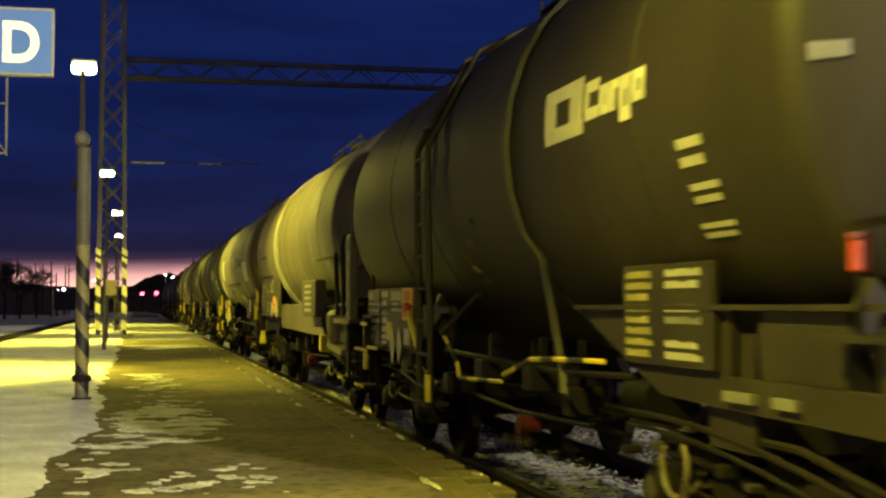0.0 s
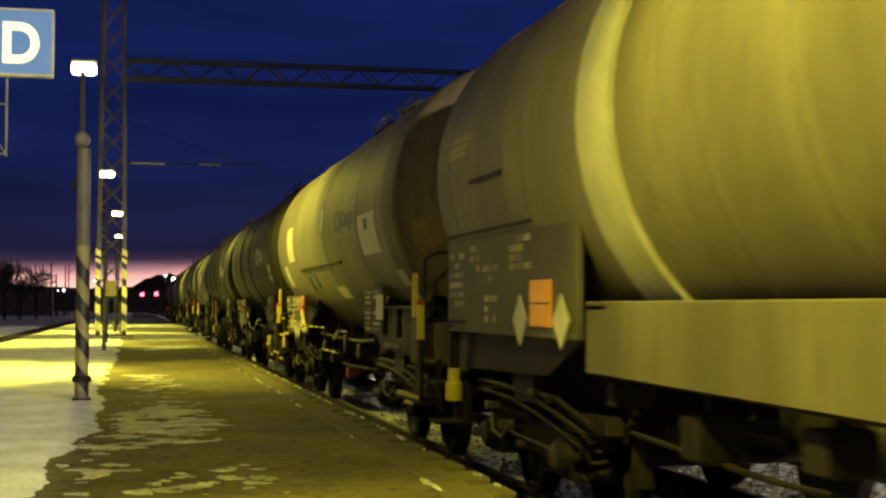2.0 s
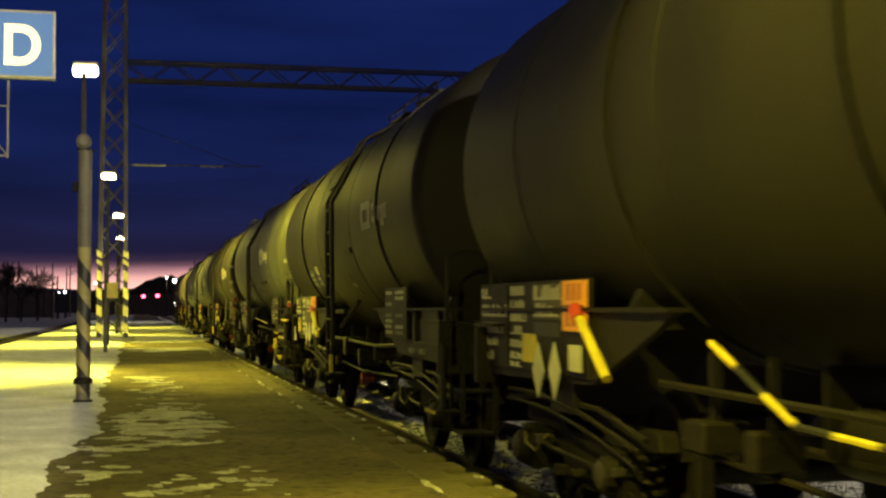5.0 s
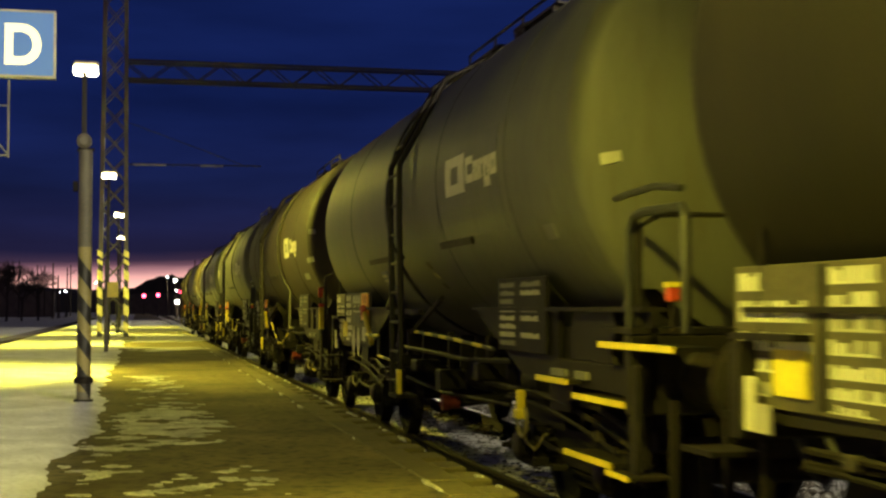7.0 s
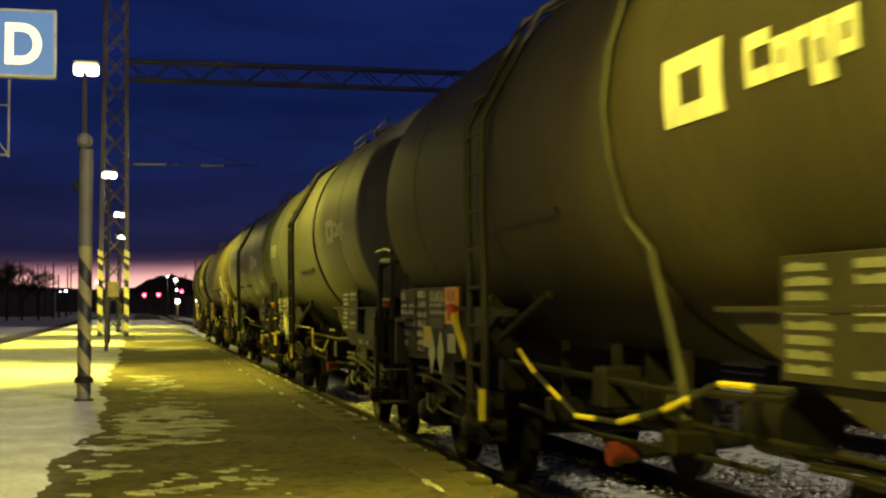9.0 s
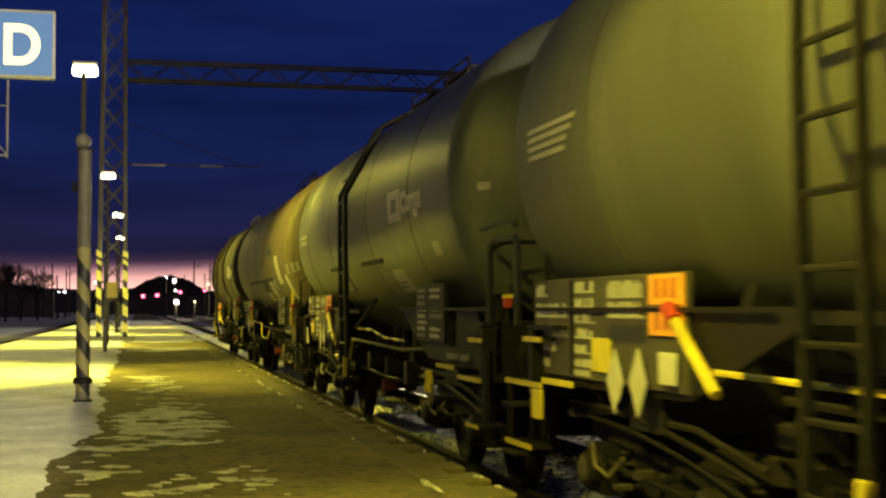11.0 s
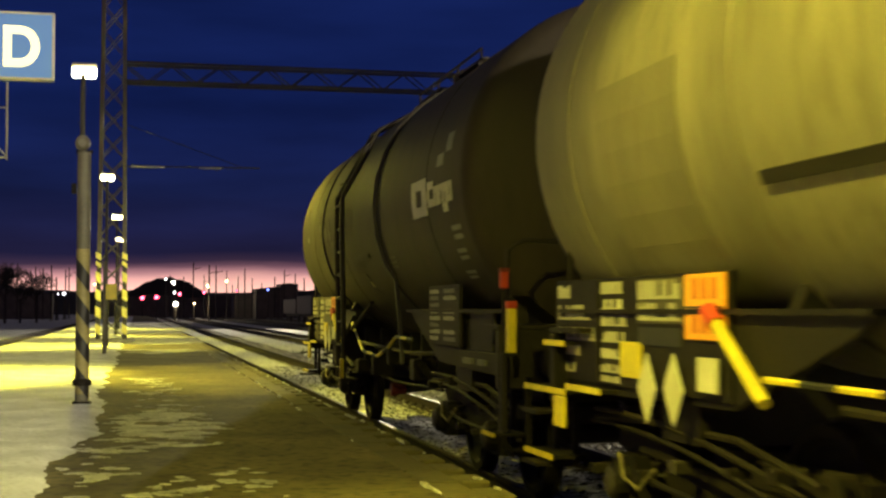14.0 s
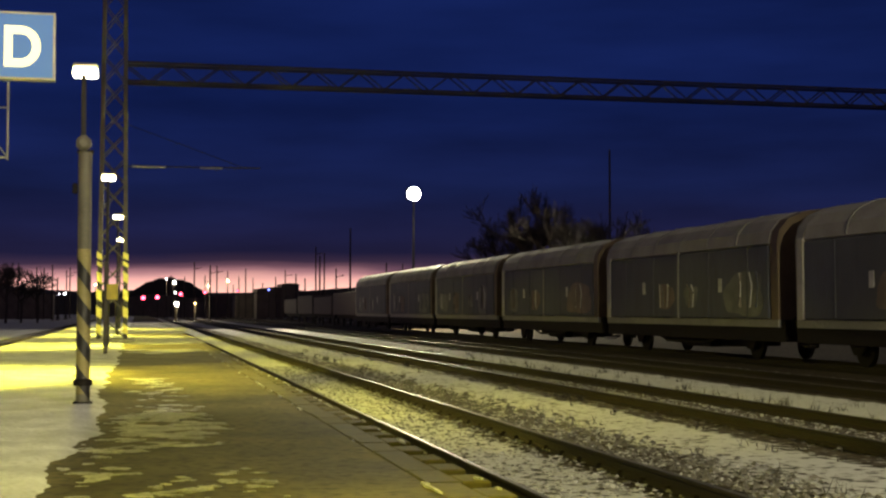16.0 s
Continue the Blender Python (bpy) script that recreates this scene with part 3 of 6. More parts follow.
def platform_lamps():
    first = None
    for n, (x, y) in enumerate(LAMPS):
        m = pose(x, y, PLAT_Z)
        if first is None:
            th = first = thing("platform_lamp", "tall thin platform lamp post with a glowing flat head", "street lamp", "lamps along the platform", at=(x, y, PLAT_Z))
            h = LAMP_Z - PLAT_Z
            part("pole", lathe(B(), [(0, 0.075), (1.2, 0.07), (1.25, 0.048), (h - 0.16, 0.036)], "z", 12), MAST_DARK, th, smooth=True)
            part("base", lathe(B(), [(0, 0.14), (0.03, 0.14), (0.05, 0.09)], "z", 12), GALV, th)
            part("lamp_arm", tube(B(), [(0, 0, h - 0.17), (0, HEAD_Y - 0.05, h - 0.14), (0, HEAD_Y, h + 0.06)], 0.022, 8), MAST_DARK, th)
            hd = part("lamp_head", box(B(), -0.2, 0.2, HEAD_Y - 0.12, HEAD_Y + 0.12, h + 0.03, h + 0.1), GALV, th, "flat grey lamp housing", bevel=0.03)
            part("lamp_glass", box(B(), -0.19, 0.19, HEAD_Y - 0.11, HEAD_Y + 0.11, h - 0.12, h + 0.027), LAMP_GLOW, hd, "glowing lamp glass", bevel=0.03)
        else:
            copy_thing(first, m)
        # a wide spot, and two tilted spots added to brighten the snow and train
        for watts, tilt, cone, soft_edge in ((LAMP_W, 0, 168, 0.5), (BEAM_W * 0.95, 36, 100, 0.22), (BEAM_W * 1.75, -36, 100, 0.22)):
            if tilt > 0 and y == NARROW_LAMP:
                watts, cone, soft_edge = watts * 1.25, 86, 0.5
            if tilt == 0 and y == NARROW_LAMP:
                watts *= 0.8
            ld = bpy.data.lights.new("sodium_lamp", "SPOT")
            ld.shadow_soft_size, ld.energy, ld.color, ld.spot_size, ld.spot_blend = 0.12, watts, SODIUM, radians(cone), soft_edge
            lo = new("sodium_light", ld)
            lo.matrix_basis = pose(x, y + HEAD_Y, LAMP_Z - 0.26, 0, -tilt, 0)


def lattice_mast(name, x, y, top, label):
    th = thing(name, label, "catenary mast", at=(x, y, PLAT_Z))
    def half(z):
        return 0.43 - 0.008 * z
    legs = ((-1, -1), (1, -1), (1, 1), (-1, 1))
    for sx, sy in legs:
        bm = B()
        for z0, z1 in ((0, top),):
            a, b = half(z0), half(z1)
            tube(bm, [(sx * a, sy * a, z0), (sx * b, sy * b, z1)], 0.085, 4)
        lg = part("leg", bm, MAST_PAINT, th)
        part("black_paint", tube(B(), [(sx * half(0.12), sy * half(0.12), 0.12), (sx * half(2.85), sy * half(2.85), 2.85)], 0.093, 4), BLACK, lg, "black painted foot")
        if sy > 0:
            continue
        c = sx * 0.42
        for z, h in ((0.22, 0.30), (0.75, 0.34), (1.32, 0.34), (1.9, 0.32), (2.42, 0.14), (2.66, 0.2)):
            part("yellow_stripe", prism(B(), [(c - 0.085, z + 0.1), (c + 0.085, z), (c + 0.085, z + h), (c - 0.085, z + h + 0.1)], "y", -0.53, -0.50), MAST_YELLOW, lg, "slanting yellow warning stripe")
    z = 0.1
    while z < top - 0.8:
        a, b = half(z), half(z + 0.85)
        for s in (-1, 1):
            for p, q in (((-a, s * a), (b, s * b)), ((a, s * a), (-b, s * b))):
                part("brace", tube(B(), [(p[0], p[1], z), (q[0], q[1], z + 0.85)], 0.022, 4), MAST_PAINT, th)
            for p, q in (((s * a, -a), (s * b, b)),):
                part("brace", tube(B(), [(p[0], p[1], z), (q[0], q[1], z + 0.85)], 0.022, 4), MAST_PAINT, th)
        z += 0.85
    part("footing", box(B(), -0.75, 0.75, -0.75, 0.75, 0.0, 0.10), CONCRETE, th, bevel=0.02)
    return th


def gantry():
    x, y = -0.79, 47.4
    cm = lattice_mast("catenary_mast", x, y, 12.5, "lattice steel mast with yellow and black striped legs")
    th = thing("gantry_beam", "long dark lattice beam spanning the tracks high up", "gantry", at=(0, y, 8.99))
    x0, x1 = x + 0.3, 36.0
    chords = []
    for dy in (-0.3, 0.3):
        for dz in (0, 0.62):
            part("chord", tube(B(), [(x0, dy, dz), (x1, dy, dz)], 0.055, 4), MAST_DARK, th)
    n = 46
    for k in range(n):
        a, b = x0 + (x1 - x0) * k / n, x0 + (x1 - x0) * (k + 1) / n
        for dy in (-0.3, 0.3):
            z0, z1 = (0, 0.62) if k % 2 else (0.62, 0)
            part("web_bar", tube(B(), [(a, dy, z0), (b, dy, z1)], 0.028, 4), MAST_DARK, th)
    # cantilever over the near track, in the mast's own space
    ox, oz = -x, 6.14 - PLAT_Z
    arm = part("arm_tube", tube(B(), [(0.2, -0.15, oz), (0.5, -0.45, oz), (4.0 + ox, -0.45, oz + 0.03)], 0.022, 6), MAST_DARK, cm, "cantilever arm over the track")
    for a, b in ((-0.2, 0.88), (2.0, 2.75)):
        part("insulator", tube(B(), [(a + ox, -0.45, oz), (b + ox, -0.45, oz)], 0.034, 8), GALV, arm, "pale insulator")
    part("stay", tube(B(), [(0.2, -0.15, oz + 1.5), (3.4 + ox, -0.45, oz + 0.05)], 0.012, 5), MAST_DARK, cm)
    part("warning_plate", box(B(), -0.16, 0.16, -0.55, -0.53, 1.52, 1.9), MAST_YELLOW, cm, "small yellow warning plate", bevel=0.003)
    far = thing("catenary_mast", "lattice steel mast beside the far sidings", "catenary mast", at=(36.2, y, -0.17))
    for sx in (-0.3, 0.3):
        part("leg", tube(B(), [(sx, 0, 0), (sx, 0, 12)], 0.08, 4), MAST_PAINT, far)
    for k in range(10):
        part("brace", tube(B(), [(-0.3, 0, k * 1.15 + 0.2), (0.3, 0, k * 1.15 + 1.3)], 0.03, 4), MAST_PAINT, far)
    part("footing", box(B(), -0.6, 0.6, -0.5, 0.5, -0.1, 0.12), CONCRETE, far)


def sector_sign():
    """The lit sector sign on its post with a small hanger below."""
    th = thing("sector_sign", "lit square blue sign with a white letter D", "sign", at=(-0.913, 11.6, 0))
    z0, z1, w = 3.276, 3.785, 0.236
    part("sign_plate", box(B(), -w, w, -0.05, 0.05, z0, z1), SIGN_LIT_BLUE, th, "lit blue sign sheet", bevel=0.004)
    bm = B()
    for a in ((-w - 0.015, w + 0.015, z1, z1 + 0.015), (-w - 0.015, w + 0.015, z0 - 0.015, z0), (-w - 0.015, -w, z0, z1), (w, w + 0.015, z0, z1)):
        box(bm, a[0], a[1], -0.058, 0.058, a[2], a[3])
    part("sign_rim", bm, GALV, th, "grey metal rim")
    cu = bpy.data.curves.new("letter", "FONT")
    cu.body, cu.align_x, cu.align_y, cu.size, cu.extrude, cu.offset = "D", "CENTER", "CENTER", 0.4, 0.001, 0.012
    tmp = bpy.data.objects.new("letter", cu)
    scene.collection.objects.link(tmp)
    me = bpy.data.meshes.new_from_object(tmp.evaluated_get(bpy.context.evaluated_depsgraph_get()))
    bpy.data.objects.remove(tmp)
    xs, ys = [v.co.x for v in me.vertices], [v.co.y for v in me.vertices]
    x0, x1, y0, y1 = min(xs), max(xs), min(ys), max(ys)
    for v in me.vertices:
        v.co.x, v.co.y = ((v.co.x - x0) / (x1 - x0) - 0.5) * 0.281, ((v.co.y - y0) / (y1 - y0) - 0.5) * 0.332
    me.materials.clear()
    me.materials.append(SIGN_LIT_WHITE)
    lt = part("letter", me, None, th, "white capital letter D")
    lt.matrix_basis = pose(0.0, -0.0535, 3.524, 90, 0, 0)
    part("sign_post", tube(B(), [(-0.45, 0.1, PLAT_Z), (-0.45, 0.1, 3.8)], 0.035, 10), GALV, th)
    for z in (3.34, 3.7):
        part("sign_arm", box(B(), -0.45, 0.2, 0.058, 0.08, z - 0.02, z + 0.02), GALV, th)
    bm = B()
    tube(bm, [(-0.11, 0.02, 3.245), (-0.11, 0.02, 2.62)], 0.009, 6)
    tube(bm, [(-0.45, 0.1, 3.04), (-0.11, 0.02, 3.04)], 0.007, 6)
    tube(bm, [(-0.45, 0.1, 2.64), (-0.11, 0.02, 2.64)], 0.009, 6)
    tube(bm, [(-0.3, 0.06, 2.88), (-0.11, 0.02, 2.64)], 0.007, 6)
    part("hanger", bm, GALV, th)


def small_pole():
    th = thing("marker_post", "thin dark post carrying a small yellow plate", "post", at=(-0.72, 34.0, PLAT_Z))
    part("shaft", tube(B(), [(0, 0, 0), (0, 0, 2.2)], 0.05, 8), MAST_PAINT, th)
    part("plate", box(B(), 0.02, 0.27, -0.07, -0.055, 1.3, 1.66), YELLOW, th, "yellow enamel plate", bevel=0.004)


# ---------------------------------------------------------------- tank wagons
R, ZC = 1.4, 2.47
SPEED = 8.7
OFF = 0.45
WHEEL_R = 0.46
SHARED = {}


def shared(key, build, material, smooth=False, bevel=0.0):
    if key not in SHARED:
        SHARED[key] = done(key.split("/")[0], build(), material, smooth, bevel)
    return SHARED[key]


def wheelset_mesh():
    bm = B()
    for s in (-1, 1):
        c = s * 0.7535
        prof = [(c - s * 0.07, 0.0), (c - s * 0.07, 0.42), (c - s * 0.05, 0.49), (c - s * 0.035, 0.49), (c - s * 0.03, WHEEL_R), (c + s * 0.065, WHEEL_R - 0.004),
                (c + s * 0.065, 0.40), (c + s * 0.03, 0.37), (c + s * 0.02, 0.16), (c + s * 0.07, 0.11), (c + s * 0.07, 0.0)]
        lathe(bm, prof, "x", 28)
    tube(bm, [(-1.0, 0, 0), (1.0, 0, 0)], 0.075, 10)
    for s in (-1, 1):
        for k in range(3):
            a = k * 2.094
            box(bm, s * 0.775, s * 0.79, -0.03, 0.03, 0.18, 0.33, Matrix.Rotation(a, 4, "X"))
    return bm


def bogie_mesh():
    """The cross beam."""
    return box(B(), -0.87, 0.87, -0.2, 0.2, 0.42, 0.72)


def bogie_side_mesh():
    return prism(B(), [(-1.35, 0.62), (-1.3, 0.74), (-0.55, 0.72), (-0.35, 0.60), (0.35, 0.60), (0.55, 0.72), (1.3, 0.74), (1.35, 0.62), (0.65, 0.56), (0.4, 0.36), (-0.4, 0.36), (-0.65, 0.56)], "x", -0.06, 0.06)


def bogie_end_mesh():
    return box(B(), -0.87, 0.87, -0.05, 0.05, 0.58, 0.70)


def axlebox_mesh():
    bm = B()
    box(bm, -0.13, 0.11, -0.16, 0.16, -0.14, 0.15)
    lathe(bm, [(-0.22, 0.0), (-0.22, 0.08), (-0.2, 0.11), (-0.13, 0.12)], "x", 14)
    return bm


def spring_mesh():
    bm = B()
    pts = [(0.065 * math.cos(a), 0.065 * math.sin(a), 0.27 * a / 25.2) for a in (i * 0.6 for i in range(43))]
    tube(bm, pts, 0.018, 5)
    return bm


def bend(x, y, a):
    """A place on the tank's platform side: a is the angle above the middle in degrees."""
    return (-x * math.cos(radians(a)), y, ZC + x * math.sin(radians(a)))


LEAD_CAP = 1.42


def dished_end(knuckle=0.2, edge=65):
    """Dished tank end from its crown to the rim: how far it stands out, radius."""
    a = radians(edge)
    r1 = R - knuckle * (1 - math.cos(a))
    big = r1 / math.cos(a)
    out = []
    for k in range(7):
        u = math.pi / 2 + (a - math.pi / 2) * k / 7
        out.append((knuckle * math.sin(a) + big * (math.sin(u) - math.sin(a)), max(0.0, big * math.cos(u))))
    out += [(knuckle * math.sin(u), R - knuckle * (1 - math.cos(u))) for u in (a * (1 - k / 8) for k in range(8))]
    out[0] = (out[0][0], 0.0)
    return out


def round_end(arc):
    """How far out and at what radius one stands on the leading end, after so many metres over its surface."""
    ends = list(reversed(dished_end()))
    for (a0, r0), (a1, r1) in zip(ends, ends[1:]):
        step = math.hypot(a1 - a0, r1 - r0)
        if arc <= step:
            return a0 + (a1 - a0) * arc / step, r0 + (r1 - r0) * arc / step
        arc -= step
    return ends[-1]


class Wagon:
    def __init__(self, name, label, length, start, side, frame_paint, overhang=0.0):
        self.overhang = overhang
        self.L, self.start = length, start
        self.side, self.frame = side, frame_paint
        self.th = thing("tank_wagon", label, "tank wagon", "tank wagons of the moving train", at=(TRACK_X, start + OFF - length / 2, 0))
        self.wheels = []

    def y(self, d):
        return self.L / 2 - OFF - d

    def patch(self, name, d0, d1, a0, a1, material, label="", lift=0.006, slant=0.0):
        """A sheet on the tank between two places along it and two angles."""
        bm = B()
        n, m = 4, 6
        g = []
        for j in range(m + 1):
            g.append([])
            for i in range(n + 1):
                yy = self.y(d0 + (d1 - d0) * i / n + slant * j / m)
                rad, over = R + lift, -(self.L / 2 - LEAD_CAP) - yy
                if over > 0:
                    out, rad = round_end(over)
                    rad, yy = rad + lift, yy + over - out - lift
                g[-1].append(bm.verts.new(bend(rad, yy, a0 + (a1 - a0) * j / m)))
        for p, q in zip(g, g[1:]):
            for i in range(n):
                bm.faces.new((p[i], p[i + 1], q[i + 1], q[i]))
        ext = bmesh.ops.extrude_face_region(bm, geom=bm.faces[:])
        for v in ext["geom"]:
            if isinstance(v, bmesh.types.BMVert):
                v.co.x += 0.012
        return part(name, bm, material, self.th, label)

    def bars(self, d0, d1, a0, a1, rows, material, name="lettering_bar", fill=0.55, lift=0.006):
        h = (a1 - a0) / rows
        for k in range(rows):
            w = (d1 - d0) * (1 - 0.22 * ((k * 7 + 3) % 4) / 3)
            self.patch(name, d0, d0 + w, a0 + h * (k + 0.5 - fill / 2), a0 + h * (k + 0.5 + fill / 2), material, lift=lift)

    def tank(self, bands, seams=(), dome=True):
        L, th = self.L, self.th
        lead, trail = L / 2 - LEAD_CAP, L / 2 - 0.71 + self.overhang
        n = 14
        prof = [(-lead - a, b) for a, b in dished_end()]
        prof += [(-lead + (lead + trail) * k / n, R) for k in range(n + 1)]
        prof += [(trail + a, b) for a, b in reversed(dished_end())]
        part("tank_shell", lathe(B(), prof, "y", 64, (0, 0, ZC)), self.side, th, smooth=True)
        for d in bands:
            y = self.y(d)
            part("tank_band", lathe(B(), [(y - 0.05, R), (y - 0.05, R + 0.022), (y + 0.05, R + 0.022), (y + 0.05, R)], "y", 48, (0, 0, ZC)), self.frame, th, "dark steel strap round the tank", smooth=True)
        for d in seams:
            y = self.y(d)
            part("weld_seam", lathe(B(), [(y - 0.012, R), (y, R + 0.007), (y + 0.012, R)], "y", 48, (0, 0, ZC)), self.side, th, smooth=True)
        if dome:
            part("dome", lathe(B(), [(R - 0.1, 0.32), (R + 0.17, 0.36), (R + 0.22, 0.3), (R + 0.26, 0.1), (R + 0.26, 0.0)], "z", 24, (0, 0, ZC)), self.frame, th, "round filling dome", smooth=True)
            for y in (-1.5, -0.6, 0.6, 1.5):
                part("walkway_bearer", shared("walkway_bearer", lambda: box(B(), -0.44, 0.44, -0.03, 0.03, ZC + R - 0.12, ZC + R + 0.07), self.frame), None, th).location.y = y
            for k in range(8):
                x = -0.38 + k * 0.1086
                pl = part("walkway_plank", shared("walkway_plank", lambda: box(B(), -0.044, 0.044, -0.62, 0.62, ZC + R + 0.07, ZC + R + 0.095), self.frame), None, th)
                pl.location = (x, -0.98 if k % 2 else 0.98, 0)
                pl = part("walkway_plank", SHARED["walkway_plank"], None, th)
                pl.location = (x, 0.98 if k % 2 else -0.98, 0)
            for s in (-1, 1):
                x = s * 0.42
                part("walkway_rail", walk_rail(x), self.frame, th, "thin roof handrail")

    def ragged(self, name, d, a, rd, ra, material, seed, label=""):
        """A ragged remnant of paint on the shell."""
        rnd = random.Random(seed)
        ph = [rnd.uniform(0, 6.28) for _ in range(4)]
        bm = B()
        n = 28
        rings = []
        for f, lift in ((1.0, 0.0), (0.97, 0.005), (0.5, 0.006)):
            ring = []
            for k in range(n):
                u = 2 * math.pi * k / n
                q = f * (1 + 0.28 * math.sin(2 * u + ph[0]) + 0.12 * math.sin(5 * u + ph[1]) + 0.10 * math.sin(11 * u + ph[2]))
                ring.append(bm.verts.new(bend(R + lift, self.y(d + rd * q * math.cos(u)), a + ra * q * math.sin(u))))
            rings.append(ring)
        mid = bm.verts.new(bend(R + 0.006, self.y(d), a))
        for p, q in zip(rings, rings[1:]):
            for k in range(n):
                bm.faces.new((p[k], p[(k + 1) % n], q[(k + 1) % n], q[k]))
        for k in range(n):
            bm.faces.new((rings[-1][k], rings[-1][(k + 1) % n], mid))
        bmesh.ops.recalc_face_normals(bm, faces=bm.faces[:])
        part(name, bm, material, self.th, label)

    def soiled_section(self, d):
        """The leading courses of the shell, under a coat of brown grime."""
        lead = self.L / 2 - LEAD_CAP
        prof = [(-lead - a - 0.003, b + (0.003 if b else 0)) for a, b in dished_end()] + [(-lead, R + 0.003), (self.y(d), R + 0.003), (self.y(d), R - 0.003)]
        ya = -(self.L / 2 - 0.62)
        part("rusty_headstock", box(B(), -1.305, 1.305, ya - 0.012, ya + 0.3, 0.9, 1.275), BROWN_TANK, self.th, "rust brown headstock", bevel=0.01)
        part("soiled_section", lathe(B(), prof, "y", 64, (0, 0, ZC)), BROWN_TANK, self.th, "brown soiled leading courses of the tank", smooth=True)

    def ladder(self, d):
        th, y = self.th, self.y(d)
        for s in (-0.22, 0.22):
            pts = [bend(R + 0.2, y + s, -62), bend(R + 0.1, y + s, -20), bend(R + 0.1, y + s, 10), bend(R + 0.08, y + s, 45), bend(R + 0.06, y + s, 78)]
            pts = [(-R - 0.06, y + s, 0.62), (-R - 0.06, y + s, 1.3), (-R - 0.08, y + s, ZC - 0.2)] + pts[2:]
            part("ladder_rail", tube(B(), pts, 0.028, 6), self.frame, th)
        for k in range(9):
            z = 0.75 + 0.27 * k
            a = math.degrees(math.asin(max(-1, min(1, (z - ZC) / (R + 0.1))))) if z > ZC else 0
            x = -(R + 0.07) if z <= ZC else -(R + 0.1) * math.cos(radians(a))
            part("rung", tube(B(), [(x, y - 0.22, z), (x, y + 0.22, z)], 0.016, 6), self.frame, th)
        part("ladder_tread", box(B(), -R - 0.1, -R + 0.1, y - 0.2, y + 0.2, 0.6, 0.63), self.frame, th)
        part("ladder_bar", box(B(), -R + 0.02, -R + 0.07, y - 0.6, y + 0.6, 1.36, 1.41), self.frame, th)
        part("ladder_brace", tube(B(), [(-R + 0.05, y - 0.2, 1.2), (-R + 0.12, y - 1.15, 1.5)], 0.028, 6), FRAME_LIGHT, th)
        part("yellow_stile", box(B(), -R - 0.1, -R - 0.06, y - 0.25, y - 0.19, 0.64, 0.86), YELLOW, th, bevel=0.005)

    def underframe(self):
        L, th, f = self.L, self.th, self.frame
        for s in (-1, 1):
            # stub frame below each end of the tank, s = 1 trails
            ya, yb = s * (L / 2 - 0.62), s * (L / 2 - 4.4)
            for x in (-1.17, 1.17):
                out = [(ya, 1.40), (yb, 1.40), (yb + s * 0.25, 1.30), (yb + s * 1.3, 0.97), (ya, 0.93)]
                if s > 0:
                    part("side_sill", prism(B(), out, "x", x - 0.025, x + 0.025), f, th)
                else:
                    # the leading sill is a low beam and plates with openings between them
                    q = yb - 2.15
                    part("gusset_plate", prism(B(), [(q, 1.40), (yb, 1.40), (yb - 0.25, 1.30), (yb - 1.3, 0.97), (q, 0.95)], "x", x - 0.02, x + 0.02), f, th)
                    part("side_sill", prism(B(), [(q + 0.003, 1.10), (q + 0.003, 0.95), (ya, 0.93), (ya, 1.10)], "x", x - 0.03, x + 0.03), f, th, "low side beam", bevel=0.006)
                    web = prism(B(), [(q - 0.32, 1.104), (q - 0.27, 1.3), (q - 0.33, 1.396), (q - 1.05, 1.396), (q - 1.09, 1.3), (q - 1.02, 1.16), (q - 1.04, 1.104)], "x", x - 0.018, x + 0.018)
                    part("web_plate", web, f, th, "plate between two openings")
                    part("web_plate", prism(B(), [(q - 1.3, 1.104), (q - 1.24, 1.25), (q - 1.3, 1.396), (ya, 1.396), (ya, 1.104)], "x", x - 0.018, x + 0.018), f, th)
                part("sill_flange", box(B(), x - 0.07, x + 0.07, min(ya, yb), max(ya, yb), 1.40, 1.425), f, th)
            part("headstock", box(B(), -1.3, 1.3, min(ya, ya - s * 0.1), max(ya, ya - s * 0.1), 0.86, 1.28), f, th, bevel=0.01)
            part("end_floor", box(B(), -1.3, 1.3, min(ya, ya - s * 0.6), max(ya, ya - s * 0.6), 1.285, 1.315), f, th)
            part("bolster", box(B(), -1.14, 1.14, s * (L / 2 - 2.35) - 0.25, s * (L / 2 - 2.35) + 0.25, 0.76, 1.3), f, th)
            for dy in (1.3, 3.5):
                part("saddle", saddle_mesh(s * (L / 2 - dy)), f, th)
            for x in (-0.875, 0.875):
                b = part("buffer", shared("buffer", buffer_mesh, STEEL, True), None, th, "dark round buffer")
                b.matrix_basis = pose(x, ya + s * 0.0, 1.05, 0, 0, 0 if s > 0 else 180)
            cp = part("coupling", shared("coupling", coupling_mesh, STEEL), None, th, "screw coupling and hook")
            cp.matrix_basis = pose(0, ya, 1.0, 0, 0, 0 if s > 0 else 180)
            for x in (-0.45, 0.4):
                hose = [(x, ya, 0.92), (x, ya + s * 0.15, 0.8), (x + 0.03, ya + s * 0.24, 0.6), (x + 0.1, ya + s * 0.3, 0.5), (x + 0.2, ya + s * 0.25, 0.62), (x + 0.2, ya + s * 0.05, 0.8)]
                part("brake_hose", tube(B(), hose, 0.025, 6), BLACK, th)
            # corner steps
            st = B()
            yy = s * (L / 2 - 0.45)
            levels = (0.46, 0.78) if s > 0 else (0.545,)
